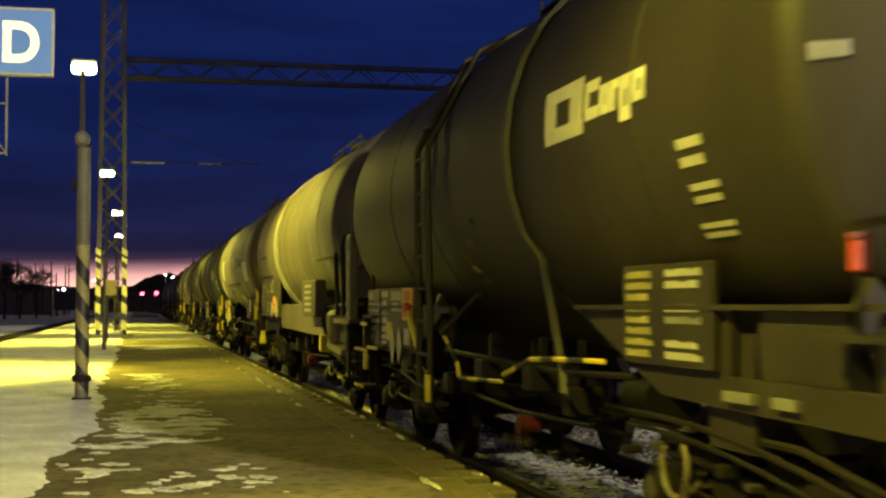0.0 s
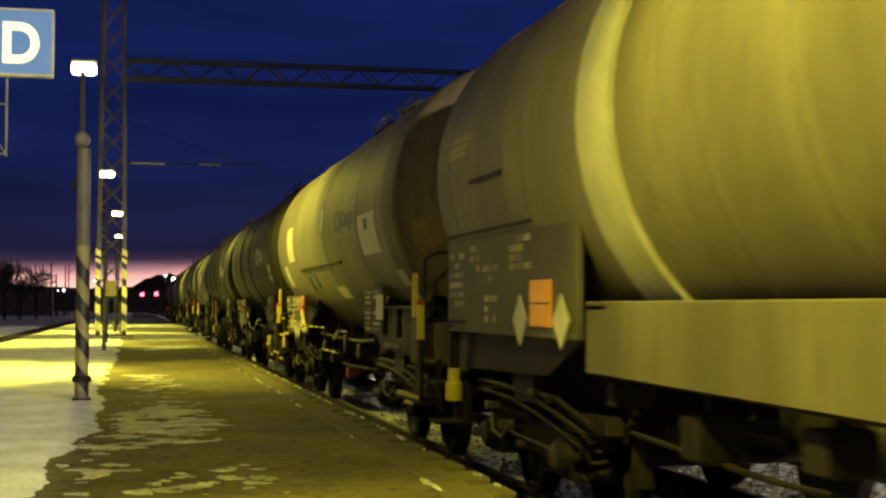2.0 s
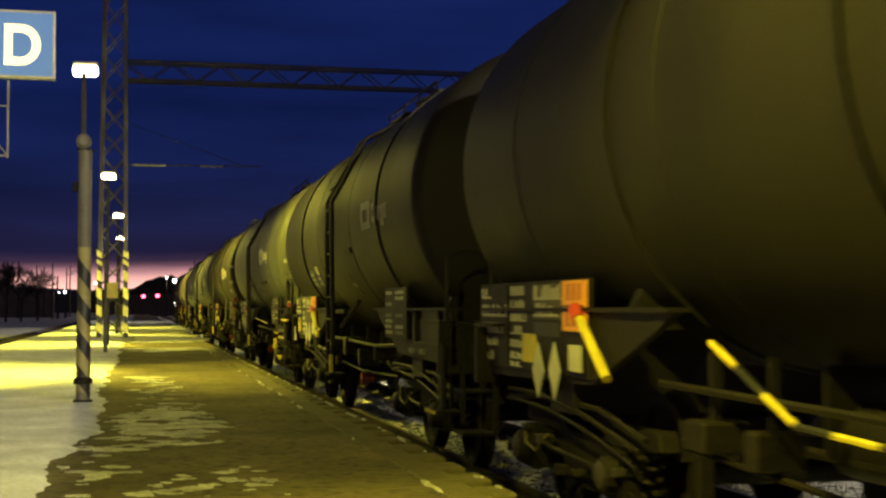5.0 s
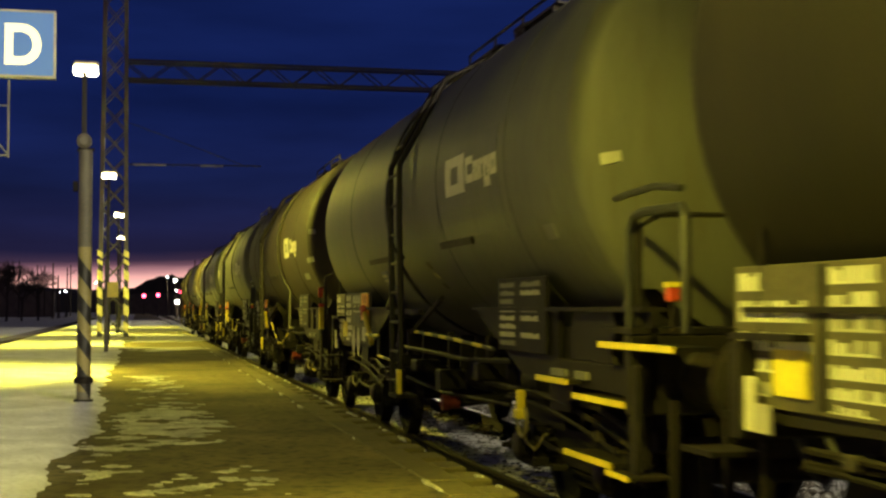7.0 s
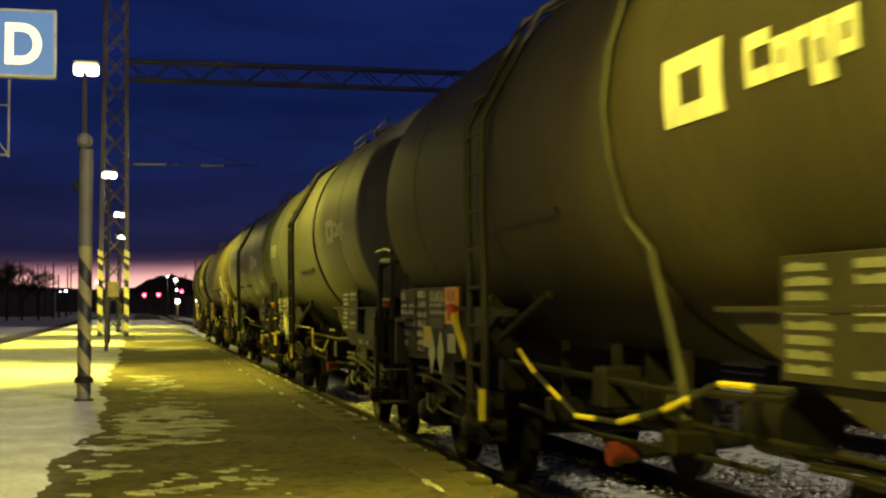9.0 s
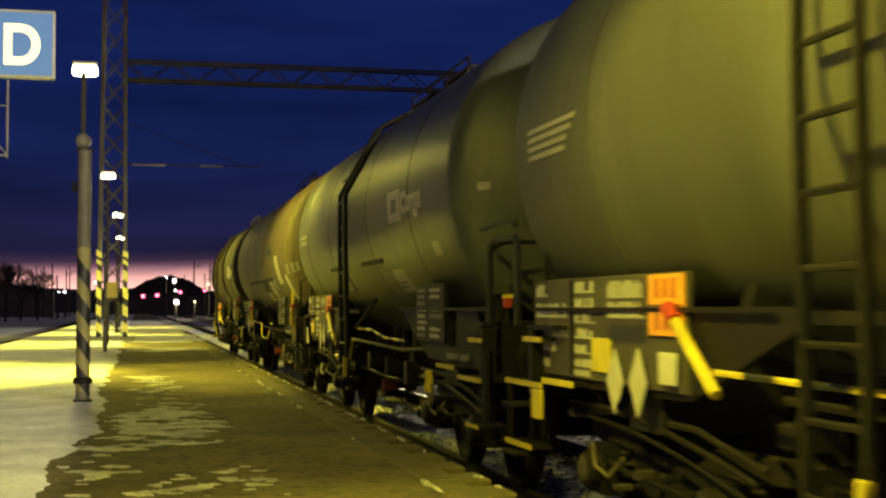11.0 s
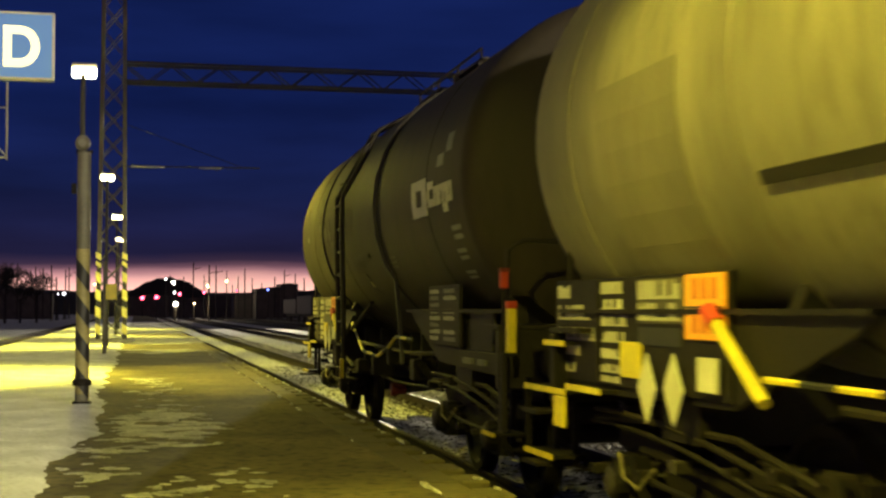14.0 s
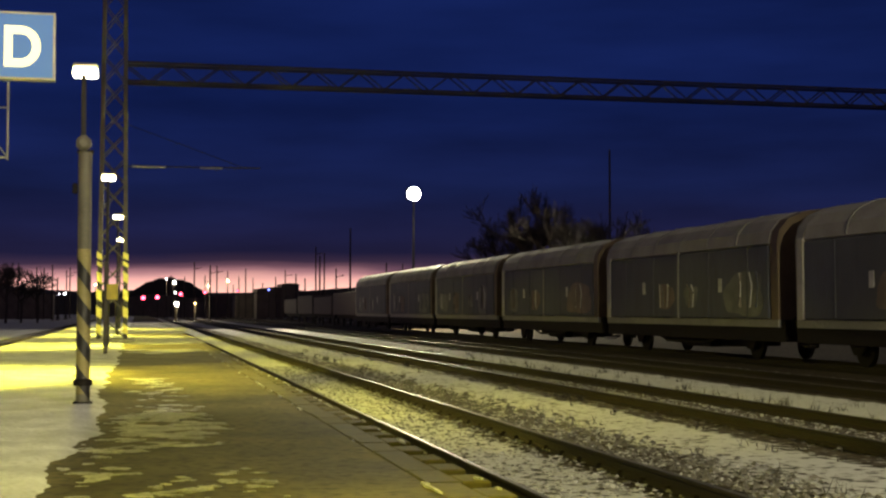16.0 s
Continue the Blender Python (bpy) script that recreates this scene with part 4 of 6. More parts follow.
            if s < 0:
                yy = -(L / 2 - 0.62)
                part("step_hanger", box(B(), -1.29, -1.25, yy - 0.06, yy + 0.06, 0.56, 1.12), f, th, "flat step hanger", bevel=0.006)
            for z in levels:
                box(st, -1.37, -1.14, yy - 0.17, yy + 0.17, z, z + 0.018)
            for q in (-0.2, 0.2):
                box(st, -1.16, -1.12, yy + q - 0.02, yy + q + 0.02, 0.46, 0.95)
            stp = part("corner_step", st, STEEL, th)
            for z in levels:
                part("step_edge", box(B(), -1.385, -1.371, yy - 0.17, yy + 0.17, z - 0.004, z + 0.022), f if s > 0 else YELLOW, stp, "worn step edge" if s > 0 else "worn yellow step edge")
            # bogies
            bg = part("bogie", shared("bogie", bogie_mesh, STEEL), None, th, "grimy cast steel bogie")
            bg.location.y = s * (L / 2 - 2.35)
            for x in (-0.93, 0.93):
                sf = part("side_frame", shared("side_frame", bogie_side_mesh, STEEL, False, 0.012), None, bg)
                sf.location.x = x
                part("solebar_spring", shared("solebar_spring", lambda: box(box(B(), -0.05, 0.05, -0.3, 0.3, 0.27, 0.31), -0.05, 0.05, -0.22, 0.22, 0.315, 0.35), STEEL), None, bg).location.x = x
            for y in (-1.3, 1.3):
                part("end_beam", shared("end_beam", bogie_end_mesh, STEEL), None, bg).location.y = y
            for dy in (-0.9, 0.9):
                ws = part("wheelset", shared("wheelset", wheelset_mesh, STEEL, True), None, th, "pair of steel wheels on an axle")
                ws.location = (0, s * (L / 2 - 2.35) + dy, WHEEL_R)
                self.wheels.append(ws)
                for x in (-1, 1):
                    ab = part("axlebox", shared("axlebox", axlebox_mesh, FRAME_DARK, False, 0.01), None, bg)
                    ab.matrix_basis = pose(x * 0.98, dy, WHEEL_R, 0, 0, 0 if x < 0 else 180)
                    for q in (-0.24, 0.24):
                        sp = part("spring", shared("spring", spring_mesh, STEEL), None, bg)
                        sp.location = (x * 0.96, dy + q, 0.34)
            for dy in (-1.36, -0.44, 0.44, 1.36):
                bs = part("brake_shoe", box(B(), -0.8, -0.7, dy - 0.04, dy + 0.04, 0.3, 0.62), STEEL, bg, bevel=0.01)
        # brake rods, air tanks and pipes between the bogies
        part("brake_rod", tube(B(), [(-0.5, -L / 2 + 3.5, 0.7), (-0.5, L / 2 - 3.5, 0.7)], 0.03, 6), STEEL, th)
        part("air_tank", lathe(B(), [(-0.55, 0.0), (-0.53, 0.12), (-0.45, 0.19), (0.45, 0.19), (0.53, 0.12), (0.55, 0.0)], "y", 18, (-0.35, 0.9, 0.78)), FRAME_DARK, th, "air brake reservoir", smooth=True)
        part("brake_cylinder", lathe(B(), [(-0.3, 0.0), (-0.3, 0.2), (0.2, 0.2), (0.25, 0.08), (0.4, 0.05)], "y", 18, (-0.25, -0.7, 0.78)), FRAME_DARK, th, "brake cylinder", smooth=True)
        for y in (0.575, 1.225):
            part("hanger", box(B(), -0.6, -0.1, y - 0.025, y + 0.025, 0.7, 1.15), FRAME_DARK, th)
        part("outlet_pipe", tube(B(), [(0, 0, 1.1), (0, 0, 0.75), (-0.2, 0, 0.62), (-0.95, 0, 0.55)], 0.05, 8), FRAME_DARK, th, "outlet pipe with valve", smooth=True)
        v = part("outlet_valve", lathe(B(), [(-1.06, 0.0), (-1.06, 0.075), (-1.0, 0.075), (-0.97, 0.055), (-0.9, 0.055)], "x", 14, (0, 0, 0.55)), DULL_RED, th, "red outlet cap", smooth=True)

    def plates(self, orange=True, big=False, bright=False, placard=1.27, ochre=False):
        """The boards with plates at the two ends of the platform side."""
        th, y = self.th, self.y
        x = -1.2
        z0, z1 = (1.0, 1.6) if not big else (1.1, 1.98)
        bd = part("plate_board", box(B(), x - 0.015, x + 0.015, y(2.68), y(0.05), z0, z1), BOARD if bright else self.frame, th, "dark plate board with many labels", bevel=0.004)
        rnd = random.Random(int(self.start * 10))
        dull, pale = (LABEL, WHITE) if bright else (GREYLET, LABEL)
        ink = (LABEL, WHITE, WHITE) if bright else (LABEL, LABEL, WHITE)
        def tag(d0, d1, a, b, m, name="label_plate", out=0.02):
            return part(name, box(B(), x - out - 0.004, x - 0.0155, y(d1), y(d0), a, b), m, bd)
        def row(d0, d1, f0, f1, m, lined=False):
            """A row of unreadable characters as upright bars, with lines above and below."""
            a, b = z1 - (z1 - z0) * f1, z1 - (z1 - z0) * f0
            base = a + (b - a) * (0.14 if lined else 0.06)
            pts = [(y(d0), a)]
            d = d0
            while d < d1 - 0.05:
                w = rnd.choice((0.026, 0.034, 0.04, 0.046))
                top = b - (b - a) * rnd.choice((0, 0, 0, 0.2, 0.8))
                pts += [(y(d), base), (y(d), top), (y(d + w), top), (y(d + w), base)]
                d += w + rnd.choice((0.01, 0.012, 0.02))
            pts += [(y(d), base), (y(d), a)]
            bm = prism(B(), pts[1:] if pts[0] == pts[1] else pts, "x", x - 0.02, x - 0.0155)
            part("lettering", bm, m, bd)
        for f0, f1, e in ((0.05, 0.18, 0.42), (0.25, 0.40, 0.80), (0.47, 0.60, 0.82), (0.65, 0.75, 0.55), (0.82, 0.92, 0.45)):
            row(0.1, e + rnd.uniform(-0.08, 0.05), f0, f1, rnd.choice(ink))
        for f0, f1, e in ((0.04, 0.15, 1.32), (0.20, 0.30, 1.32), (0.35, 0.45, 1.36), (0.50, 0.60, 1.32), (0.66, 0.75, 1.45), (0.80, 0.88, 1.4), (0.91, 0.97, 1.25)):
            row(0.92, e, f0, f1, rnd.choice(ink), lined=rnd.random() < 0.7)
        part("board_rib", box(B(), x - 0.03, x - 0.0155, y(0.89), y(0.86), z0 + 0.02, z1 - 0.01), self.frame, bd)
        tag(1.52, 2.16, z1 - 0.25, z1 - 0.02, BOARD, "number_panel", 0.018)
        x -= 0.008
        row(1.54, 2.14, 0.03 / (z1 - z0), 0.125 / (z1 - z0), LABEL, True)
        row(1.54, 2.14, 0.145 / (z1 - z0), 0.235 / (z1 - z0), LABEL, True)
        x += 0.008
        tag(1.54, 2.12, z1 - 0.36, z1 - 0.27, BLACK, "black_strip")
        yd = placard
        tag(yd, yd + 0.3, z0 + 0.06, z0 + 0.25, YELLOW, "yellow_placard", 0.026)
        if orange:
            op = part("orange_plate", box(B(), x - 0.034, x - 0.016, y(2.66), y(2.2), z1 - 0.32, z1 - 0.01), ORANGE, th, "orange hazard plate with black divider", bevel=0.003)
            part("divider", box(B(), x - 0.038, x - 0.0345, y(2.66), y(2.2), z1 - 0.172, z1 - 0.162), BLACK, op)
            for zz in (z1 - 0.13, z1 - 0.29):
                for q in range(3):
                    part("code_bar", box(B(), x - 0.038, x - 0.0345, y(2.58) + 0.11 * q, y(2.58) + 0.11 * q + 0.06, zz, zz + 0.1), CODE, op)
        for d, zc, m in ((1.72, 1.02, WHITE), (2.08, 1.03, WHITE)):
            part("diamond_placard", prism(B(), [(y(d) - 0.13, zc), (y(d), zc + 0.18), (y(d) + 0.13, zc), (y(d), zc - 0.18)], "x", x - 0.05, x - 0.042), m, th, "white diamond placard")
        part("card_holder", box(B(), x - 0.05, x - 0.03, y(2.6), y(2.38), 1.04, 1.2), WHITE if rnd.random() < 0.6 else GREYLET, th, bevel=0.004)
        lever = B()
        tube(lever, [(x - 0.06, y(2.62), 1.37), (x - 0.06, y(3.12), 1.03)], 0.03, 8)
        part("yellow_lever", lever, YELLOW, th, "yellow changeover lever", smooth=True)
        part("lever_grip", tube(B(), [(x - 0.06, y(2.54), 1.42), (x - 0.06, y(2.64), 1.355)], 0.043, 8), RED, th, smooth=True)
        # board of the leading end
        b2 = part("data_board", box(B(), x - 0.03, x, y(9.8), y(8.6), 1.12, 1.63), self.frame, th, "data board with rows of lettering", bevel=0.004)
        for k in range(8):
            zz = 1.6 - k * 0.058
            for d0, d1 in ((8.66, 9.08), (9.22, 9.7)):
                if rnd.random() < 0.92 and (d0 < 9 or k % 3 < 2):
                    pts = [(y(d0), zz - 0.036)]
                    d = d0
                    while d < d1 - rnd.uniform(0.05, 0.12):
                        w = rnd.choice((0.024, 0.034, 0.05, 0.08))
                        top = zz - rnd.choice((0, 0, 0.008))
                        pts += [(y(d), zz - 0.031), (y(d), top), (y(d + w), top), (y(d + w), zz - 0.031)]
                        d += w + 0.012
                    bm = prism(B(), pts + [(y(d), zz - 0.031), (y(d), zz - 0.036)], "x", x - 0.036, x - 0.0305)
                    part("lettering", bm, DULL_YELLOW if ochre and d0 < 9 else LABEL if rnd.random() < (0.5 if bright else 0.12) else GREYLET, b2)
        for d, w in ((9.9, 0.35), (10.4, 0.25)):
            part("label_plate", box(B(), x - 0.03, x - 0.0, y(d + w * 0.85), y(d), 0.995, 1.04), GREYLET, th)

    def handrail(self, pts, x=-1.34):
        """A low rail painted in yellow and black lengths."""
        pts = [Vector((x, self.y(d), z)) for d, z in pts]
        k = 0
        for a, b in zip(pts, pts[1:]):
            n = max(1, round((b - a).length / 0.3))
            for i in range(n):
                p, q = a.lerp(b, i / n), a.lerp(b, (i + 0.98) / n)
                part("hand_rail", tube(B(), [p, q], 0.016, 6), YELLOW if k % 2 == 0 else BLACK, self.th, smooth=True)
                k += 1

    def end_gear(self, posts=(), pipes=(), lampbox=None):
        """Posts, bent rails and the tail box of the leading end, at their places along the wagon."""
        th, y = self.th, self.y
        if len(posts) > 1:
            part("yellow_post", box(B(), -1.28, -1.23, y(posts[0]) - 0.026, y(posts[0]) + 0.026, 1.28, 1.73), YELLOW, th, bevel=0.006)
        if posts:
            d = posts[-1]
            p = part("yellow_post", box(B(), -1.37, -1.31, y(d) - 0.036, y(d) + 0.036, 1.13, 1.43), YELLOW, th, bevel=0.006)
            part("post_cap", box(B(), -1.374, -1.306, y(d) - 0.039, y(d) + 0.039, 1.43, 1.48), RED, p, "red cap", bevel=0.006)
        if lampbox:
            d, z = lampbox
            low = z - (0.04 if pipes else 0.09)
            b = part("tail_box", box(B(), -1.3, -1.24, y(d) - 0.03, y(d) + 0.03, low, z + 0.03), RED, th, "small red tail box", bevel=0.008)
            part("tail_box_lid", box(B(), -1.303, -1.237, y(d) - 0.032, y(d) + 0.032, z + 0.03, z + 0.055), YELLOW if pipes else DULL_RED, b)
            part("tail_box_stem", tube(B(), [(-1.27, y(d), low), (-1.27, y(d), 1.3)], 0.012, 6), STEEL, th)
        for k, pts in enumerate(pipes):
            part("end_rail", tube(B(), [(-1.24, y(d), z) for d, z in pts], 0.026 - 0.006 * k, 7), BLACK, th, smooth=True)

    def finish_end(self):
        th = self.th
        # handrails at the two ends
        for s in (-1, 1):
            ya = s * (self.L / 2 - 0.75)
            for x in (-1.2, 1.2):
                part("end_handrail", tube(B(), [(x, ya, 1.3), (x, ya, 1.85), (x * 0.9, ya, 1.92), (x * 0.45, ya, 1.92), (x * 0.4, ya, 1.3)], 0.018, 6), self.frame, th, smooth=True)

    def treads(self, rows):
        """Yellow edged steps: from, to, height."""
        for a, b, z in rows:
            st = part("step_tread", box(B(), -1.3, -1.08, self.y(b), self.y(a), z - 0.012, z + 0.012), self.frame, self.th)
            part("step_edge", box(B(), -1.318, -1.301, self.y(b), self.y(a), z - 0.017, z + 0.017), YELLOW, st, "yellow step edge")

    def band_leg(self, d0, d1):
        """The strap that leads from the tank's band down to the frame."""
        pts = [bend(R + 0.025, self.y(d0), a) for a in (48, 36, 24, 12, 0, -12, -24)]
        pts += [bend(R + 0.025, self.y(d0 + 0.12), -32)] + [(-1.2 - 0.09 * f, self.y(d0 + (d1 - d0) * f), z) for f, z in ((0.36, 1.56), (0.58, 1.38), (0.78, 1.2), (0.93, 1.05), (1.0, 0.9))]
        bm = B()
        rows = [[bm.verts.new((x - e, yy - w, z)) for e, w in ((0, -0.034), (0, 0.034), (0.032, 0.022), (0.032, -0.022))] for x, yy, z in pts]
        for a, b in zip(rows, rows[1:]):
            for k in range(4):
                bm.faces.new((a[k], a[(k + 1) % 4], b[(k + 1) % 4], b[k]))
        bm.faces.new(rows[0]), bm.faces.new(list(reversed(rows[-1])))
        part("strap_leg", bm, FRAME_STRAP, self.th, "pale flat strap from tank to frame")

    def hose_loop(self, d, r=0.12, z=0.66, cock=True):
        """A hanging brake hose with its yellow cock."""
        y = self.y(d)
        pts = [(-1.22, y + r * math.cos(a), z + r * math.sin(a)) for a in (2.4 + k * 0.4 for k in range(12))]
        part("hose_loop", tube(B(), pts, 0.014, 6), HOSE, self.th, "pale brake hose loop", smooth=True)
        if cock:
            part("brake_cock", box(box(B(), -1.26, -1.2, y - 0.03, y + 0.03, z + 0.06, z + 0.2), -1.27, -1.19, y - 0.05, y + 0.05, z + 0.0, z + 0.07), YELLOW, self.th, "yellow brake cock", bevel=0.01)

    def gear(self, seed):
        """Brake rigging, pipes and small boxes low on the platform side."""
        rnd = random.Random(seed)
        th, y, L = self.th, self.y, self.L
        for k, c in enumerate((1.9, L - 2.8)):
            part("brake_lever", tube(B(), [(-1.1, y(c - 1.4), 0.78), (-1.1, y(c - 0.6), 0.82), (-1.1, y(c + 0.6), 0.82), (-1.1, y(c + 1.4), 0.70)], 0.02, 6), FRAME_LIGHT, th, smooth=True)
            part("brake_pipe", tube(B(), [(-1.06, y(c - 1.2), 0.55), (-1.12, y(c - 0.3), 0.50), (-1.12, y(c + 0.5), 0.48), (-1.06, y(c + 1.2), 0.34)], 0.016, 6), FRAME_DARK, th, smooth=True)
            part("earth_cable", tube(B(), [(-1.14, y(c - 0.9), 0.62), (-1.17, y(c - 0.75), 0.5), (-1.16, y(c - 0.55), 0.46), (-1.12, y(c - 0.4), 0.58)], 0.011, 5), HOSE, th)
        for k, c in enumerate((1.9, L - 2.8)):
            # rods and curved pipes on the bogie's face, and small blocks painted as glints
            for q, (za, zb, r) in enumerate(((0.84, 0.64, 0.017), (0.77, 0.55, 0.014))):
                bow = 0.03
                pts = [(-1.13 - 0.012 * q, y(c - 1.35 + 2.7 * i / 8), za + (zb - za) * (i / 8) ** 1.6 + bow * math.sin(math.pi * i / 8)) for i in range(9)]
                part("rigging_pipe", tube(B(), pts, r, 6), (FRAME_LIGHT, FRAME_DARK)[q], th, smooth=True)
            for i in range(7):
                d, z, w = c - 1.3 + 0.4 * i + rnd.uniform(-0.1, 0.1), rnd.uniform(0.36, 0.84), rnd.uniform(0.02, 0.045)
                part("clevis", box(B(), -1.17, -1.06, y(d) - w, y(d) + w, z - w * 0.8, z + w * 0.8), rnd.choice((COVER_GLINT_GREY, FRAME_LIGHT, STEEL)), th, bevel=0.008)
            for i in (-0.9, 0.9):
                part("axle_cover", lathe(B(), [(-1.215, 0.0), (-1.215, 0.06), (-1.2, 0.085), (-1.195, 0.085)], "x", 12, (0, y(c + i), WHEEL_R)), COVER_GLINT_GREY, th, "round axle box cover", smooth=True)
        for k in range(4):
            d = 3.6 + 1.15 * k + rnd.uniform(-0.25, 0.25)
            w, h = rnd.uniform(0.12, 0.3), rnd.uniform(0.12, 0.26)
            z = rnd.uniform(0.62, 0.85)
            part("valve_box", box(B(), -1.1, -0.85, y(d + w), y(d), z, z + h), rnd.choice((FRAME_DARK, FRAME_LIGHT, FRAME_DARK)), th, bevel=0.015)
            part("box_bracket", box(B(), -1.0, -0.95, y(d + w * 0.6), y(d + w * 0.4), z + h, 1.2), FRAME_DARK, th)
        part("cross_pipe", tube(B(), [(-1.05, y(3.4), 1.02), (-1.05, y(5.1), 1.0), (-1.05, y(6.9), 0.98), (-1.05, y(8.3), 1.02)], 0.022, 6), FRAME_LIGHT, th, smooth=True)
        part("low_pipe", tube(B(), [(-0.95, y(3.6), 0.68), (-0.95, y(5.4), 0.62), (-0.95, y(7.9), 0.66)], 0.018, 6), FRAME_LIGHT, th, smooth=True)

    def logo(self, d, a0, a1, material, size=0.64, gap=0.06, word=True):
        """A square ring and a row of plain blocks."""
        h = a1 - a0
        self.patch("emblem", d, d + size, a1 - h * 0.27, a1, material)
        self.patch("emblem", d, d + size, a0, a0 + h * 0.27, material)
        self.patch("emblem", d, d + size * 0.3, a0 + h * 0.27, a1 - h * 0.27, material)
        self.patch("emblem", d + size * 0.7, d + size, a0 + h * 0.27, a1 - h * 0.27, material)
        if not word:
            return
        p = d + size + gap
        lo, hi = a0 + h * 0.18, a1 - h * 0.16
        for k, (w, top, low) in enumerate(((0.22, 1.0, 0.0), (0.15, 0.75, 0.0), (0.10, 0.75, 0.0), (0.16, 0.75, -0.35), (0.16, 0.75, 0.0))):
            b0, b1 = lo + (hi - lo) * low, lo + (hi - lo) * top
            t = (b1 - b0) * 0.3
            self.patch("emblem_block", p, p + w, b1 - t, b1, material)
            if k != 2:
                self.patch("emblem_block", p, p + w, b0, b0 + t, material)
            self.patch("emblem_block", p, p + 0.055, b0 + (t if k != 2 else 0), b1 - t, material)
            if k in (1, 3, 4):
                self.patch("emblem_block", p + w - 0.05, p + w, b0 + t, b1 - t, material)
            p += w + 0.03

    def side_rail(self, d0, d1, a, wide=2.2):
        """A ledge that runs along the tank's side."""
        bm = B()
        p = [bend(R, self.y(d0), a), bend(R + 0.022, self.y(d0), a), bend(R + 0.022, self.y(d0), a - wide), bend(R, self.y(d0), a - wide)]
        lo = [bm.verts.new(v) for v in p]
        hi = [bm.verts.new((v[0], self.y(d1), v[2])) for v in p]
        for k in range(4):
            bm.faces.new((lo[k], lo[(k + 1) % 4], hi[(k + 1) % 4], hi[k]))
        bm.faces.new(lo)
        bm.faces.new(list(reversed(hi)))
        part("side_ledge", bm, self.frame, self.th, "dark ledge along the tank side")


def walk_rail(x):
    bm = B()
    z = ZC + R + 0.095
    for y in (-1.55, -0.5, 0.5, 1.55):
        tube(bm, [(x, y, z - 0.02), (x, y, z + 0.09)], 0.014, 5)
    tube(bm, [(x, -1.55, z + 0.09), (x, 1.55, z + 0.09)], 0.015, 5)
    return bm


def saddle_mesh(y):
    bm = B()
    pts = [(-1.14, 1.3), (1.14, 1.3)]
    for k in range(13):
        a = radians(-42 - 96 * k / 12)
        pts.append((R * 1.0 * math.cos(a) * 1.0, ZC + R * math.sin(a) - 0.004))
    return prism(bm, [(u, v) for u, v in pts], "y", y - 0.05, y + 0.05)


def buffer_mesh():
    bm = B()
    lathe(bm, [(-0.02, 0.0), (-0.02, 0.16), (0.0, 0.16), (0.02, 0.13), (0.3, 0.12), (0.32, 0.1), (0.54, 0.09), (0.56, 0.2), (0.58, 0.24), (0.61, 0.235), (0.62, 0.0)], "y", 20)
    return bm


def coupling_mesh():
    bm = B()
    box(bm, -0.05, 0.05, 0, 0.32, -0.07, 0.07)
    tube(bm, [(0, 0.3, 0.08), (0, 0.42, 0.1), (0, 0.46, 0.0), (0, 0.4, -0.08)], 0.045, 8)
    for x in (-0.09, 0.09):
        tube(bm, [(x, 0.3, 0.0), (x, 0.5, -0.18), (x, 0.62, -0.12)], 0.022, 6)
    return bm


TRAIN = []


def tank_wagon(start, length, label, side=None, **kw):
    w = Wagon("tank_wagon", label, length, start, side or DARK_TANK, kw.get("frame", FRAME_DARK), kw.get("overhang", 0.0))
    w.tank(kw.get("bands", (2.6, 6.75)), kw.get("seams", (1.7, 4.2, 9.3)))
    w.underframe()
    if kw.get("ladder") is not None:
        w.ladder(kw["ladder"])
    if not kw.get("own_boards"):
        w.plates(bright=kw.get("bright", False), placard=kw.get("placard", 1.27), ochre=side is SOOT_TANK)
    w.end_gear(kw.get("posts", ()), kw.get("pipes", ()), kw.get("lampbox"))
    w.finish_end()
    w.treads((TRAIL_STEPS if kw.get("trail_steps") else ()) + tuple(kw.get("steps", ())))
    if kw.get("trail_steps"):
        part("step_side_plate", box(B(), -1.325, -1.295, w.y(0.52), w.y(0.33), 0.72, 0.905), YELLOW, w.th, "yellow step side plate", bevel=0.006)
    w.gear(int(start))
    if kw.get("card"):
        cd = part("card_plate", box(B(), -1.275, -1.255, w.y(0.36), w.y(0.12), 0.9, 1.13), WHITE, w.th, "white card plate", bevel=0.004)
        part("card_plate", box(B(), -1.272, -1.256, w.y(0.5), w.y(0.364), 0.9, 1.02), LABEL, cd)
    if kw.get("stickers") is not None:
        for k, (m, h) in enumerate(((PALE_STAIN, 3.0), (DULL_YELLOW, 2.6), (PALE_STAIN, 2.6))):
            w.patch("warning_sticker", kw["stickers"] + 0.09 * k, kw["stickers"] + 0.09 * k + 0.12, -27 - 4.6 * k - h, -27 - 4.6 * k, m, "small slanted warning sticker", slant=-0.07)
    for rail in kw.get("rails", ()):
        w.handrail(rail)
    if "leg" in kw:
        w.band_leg(*kw["leg"])
    if kw.get("loop"):
        w.hose_loop(*kw["loop"])
    TRAIN.append(w)
    return w


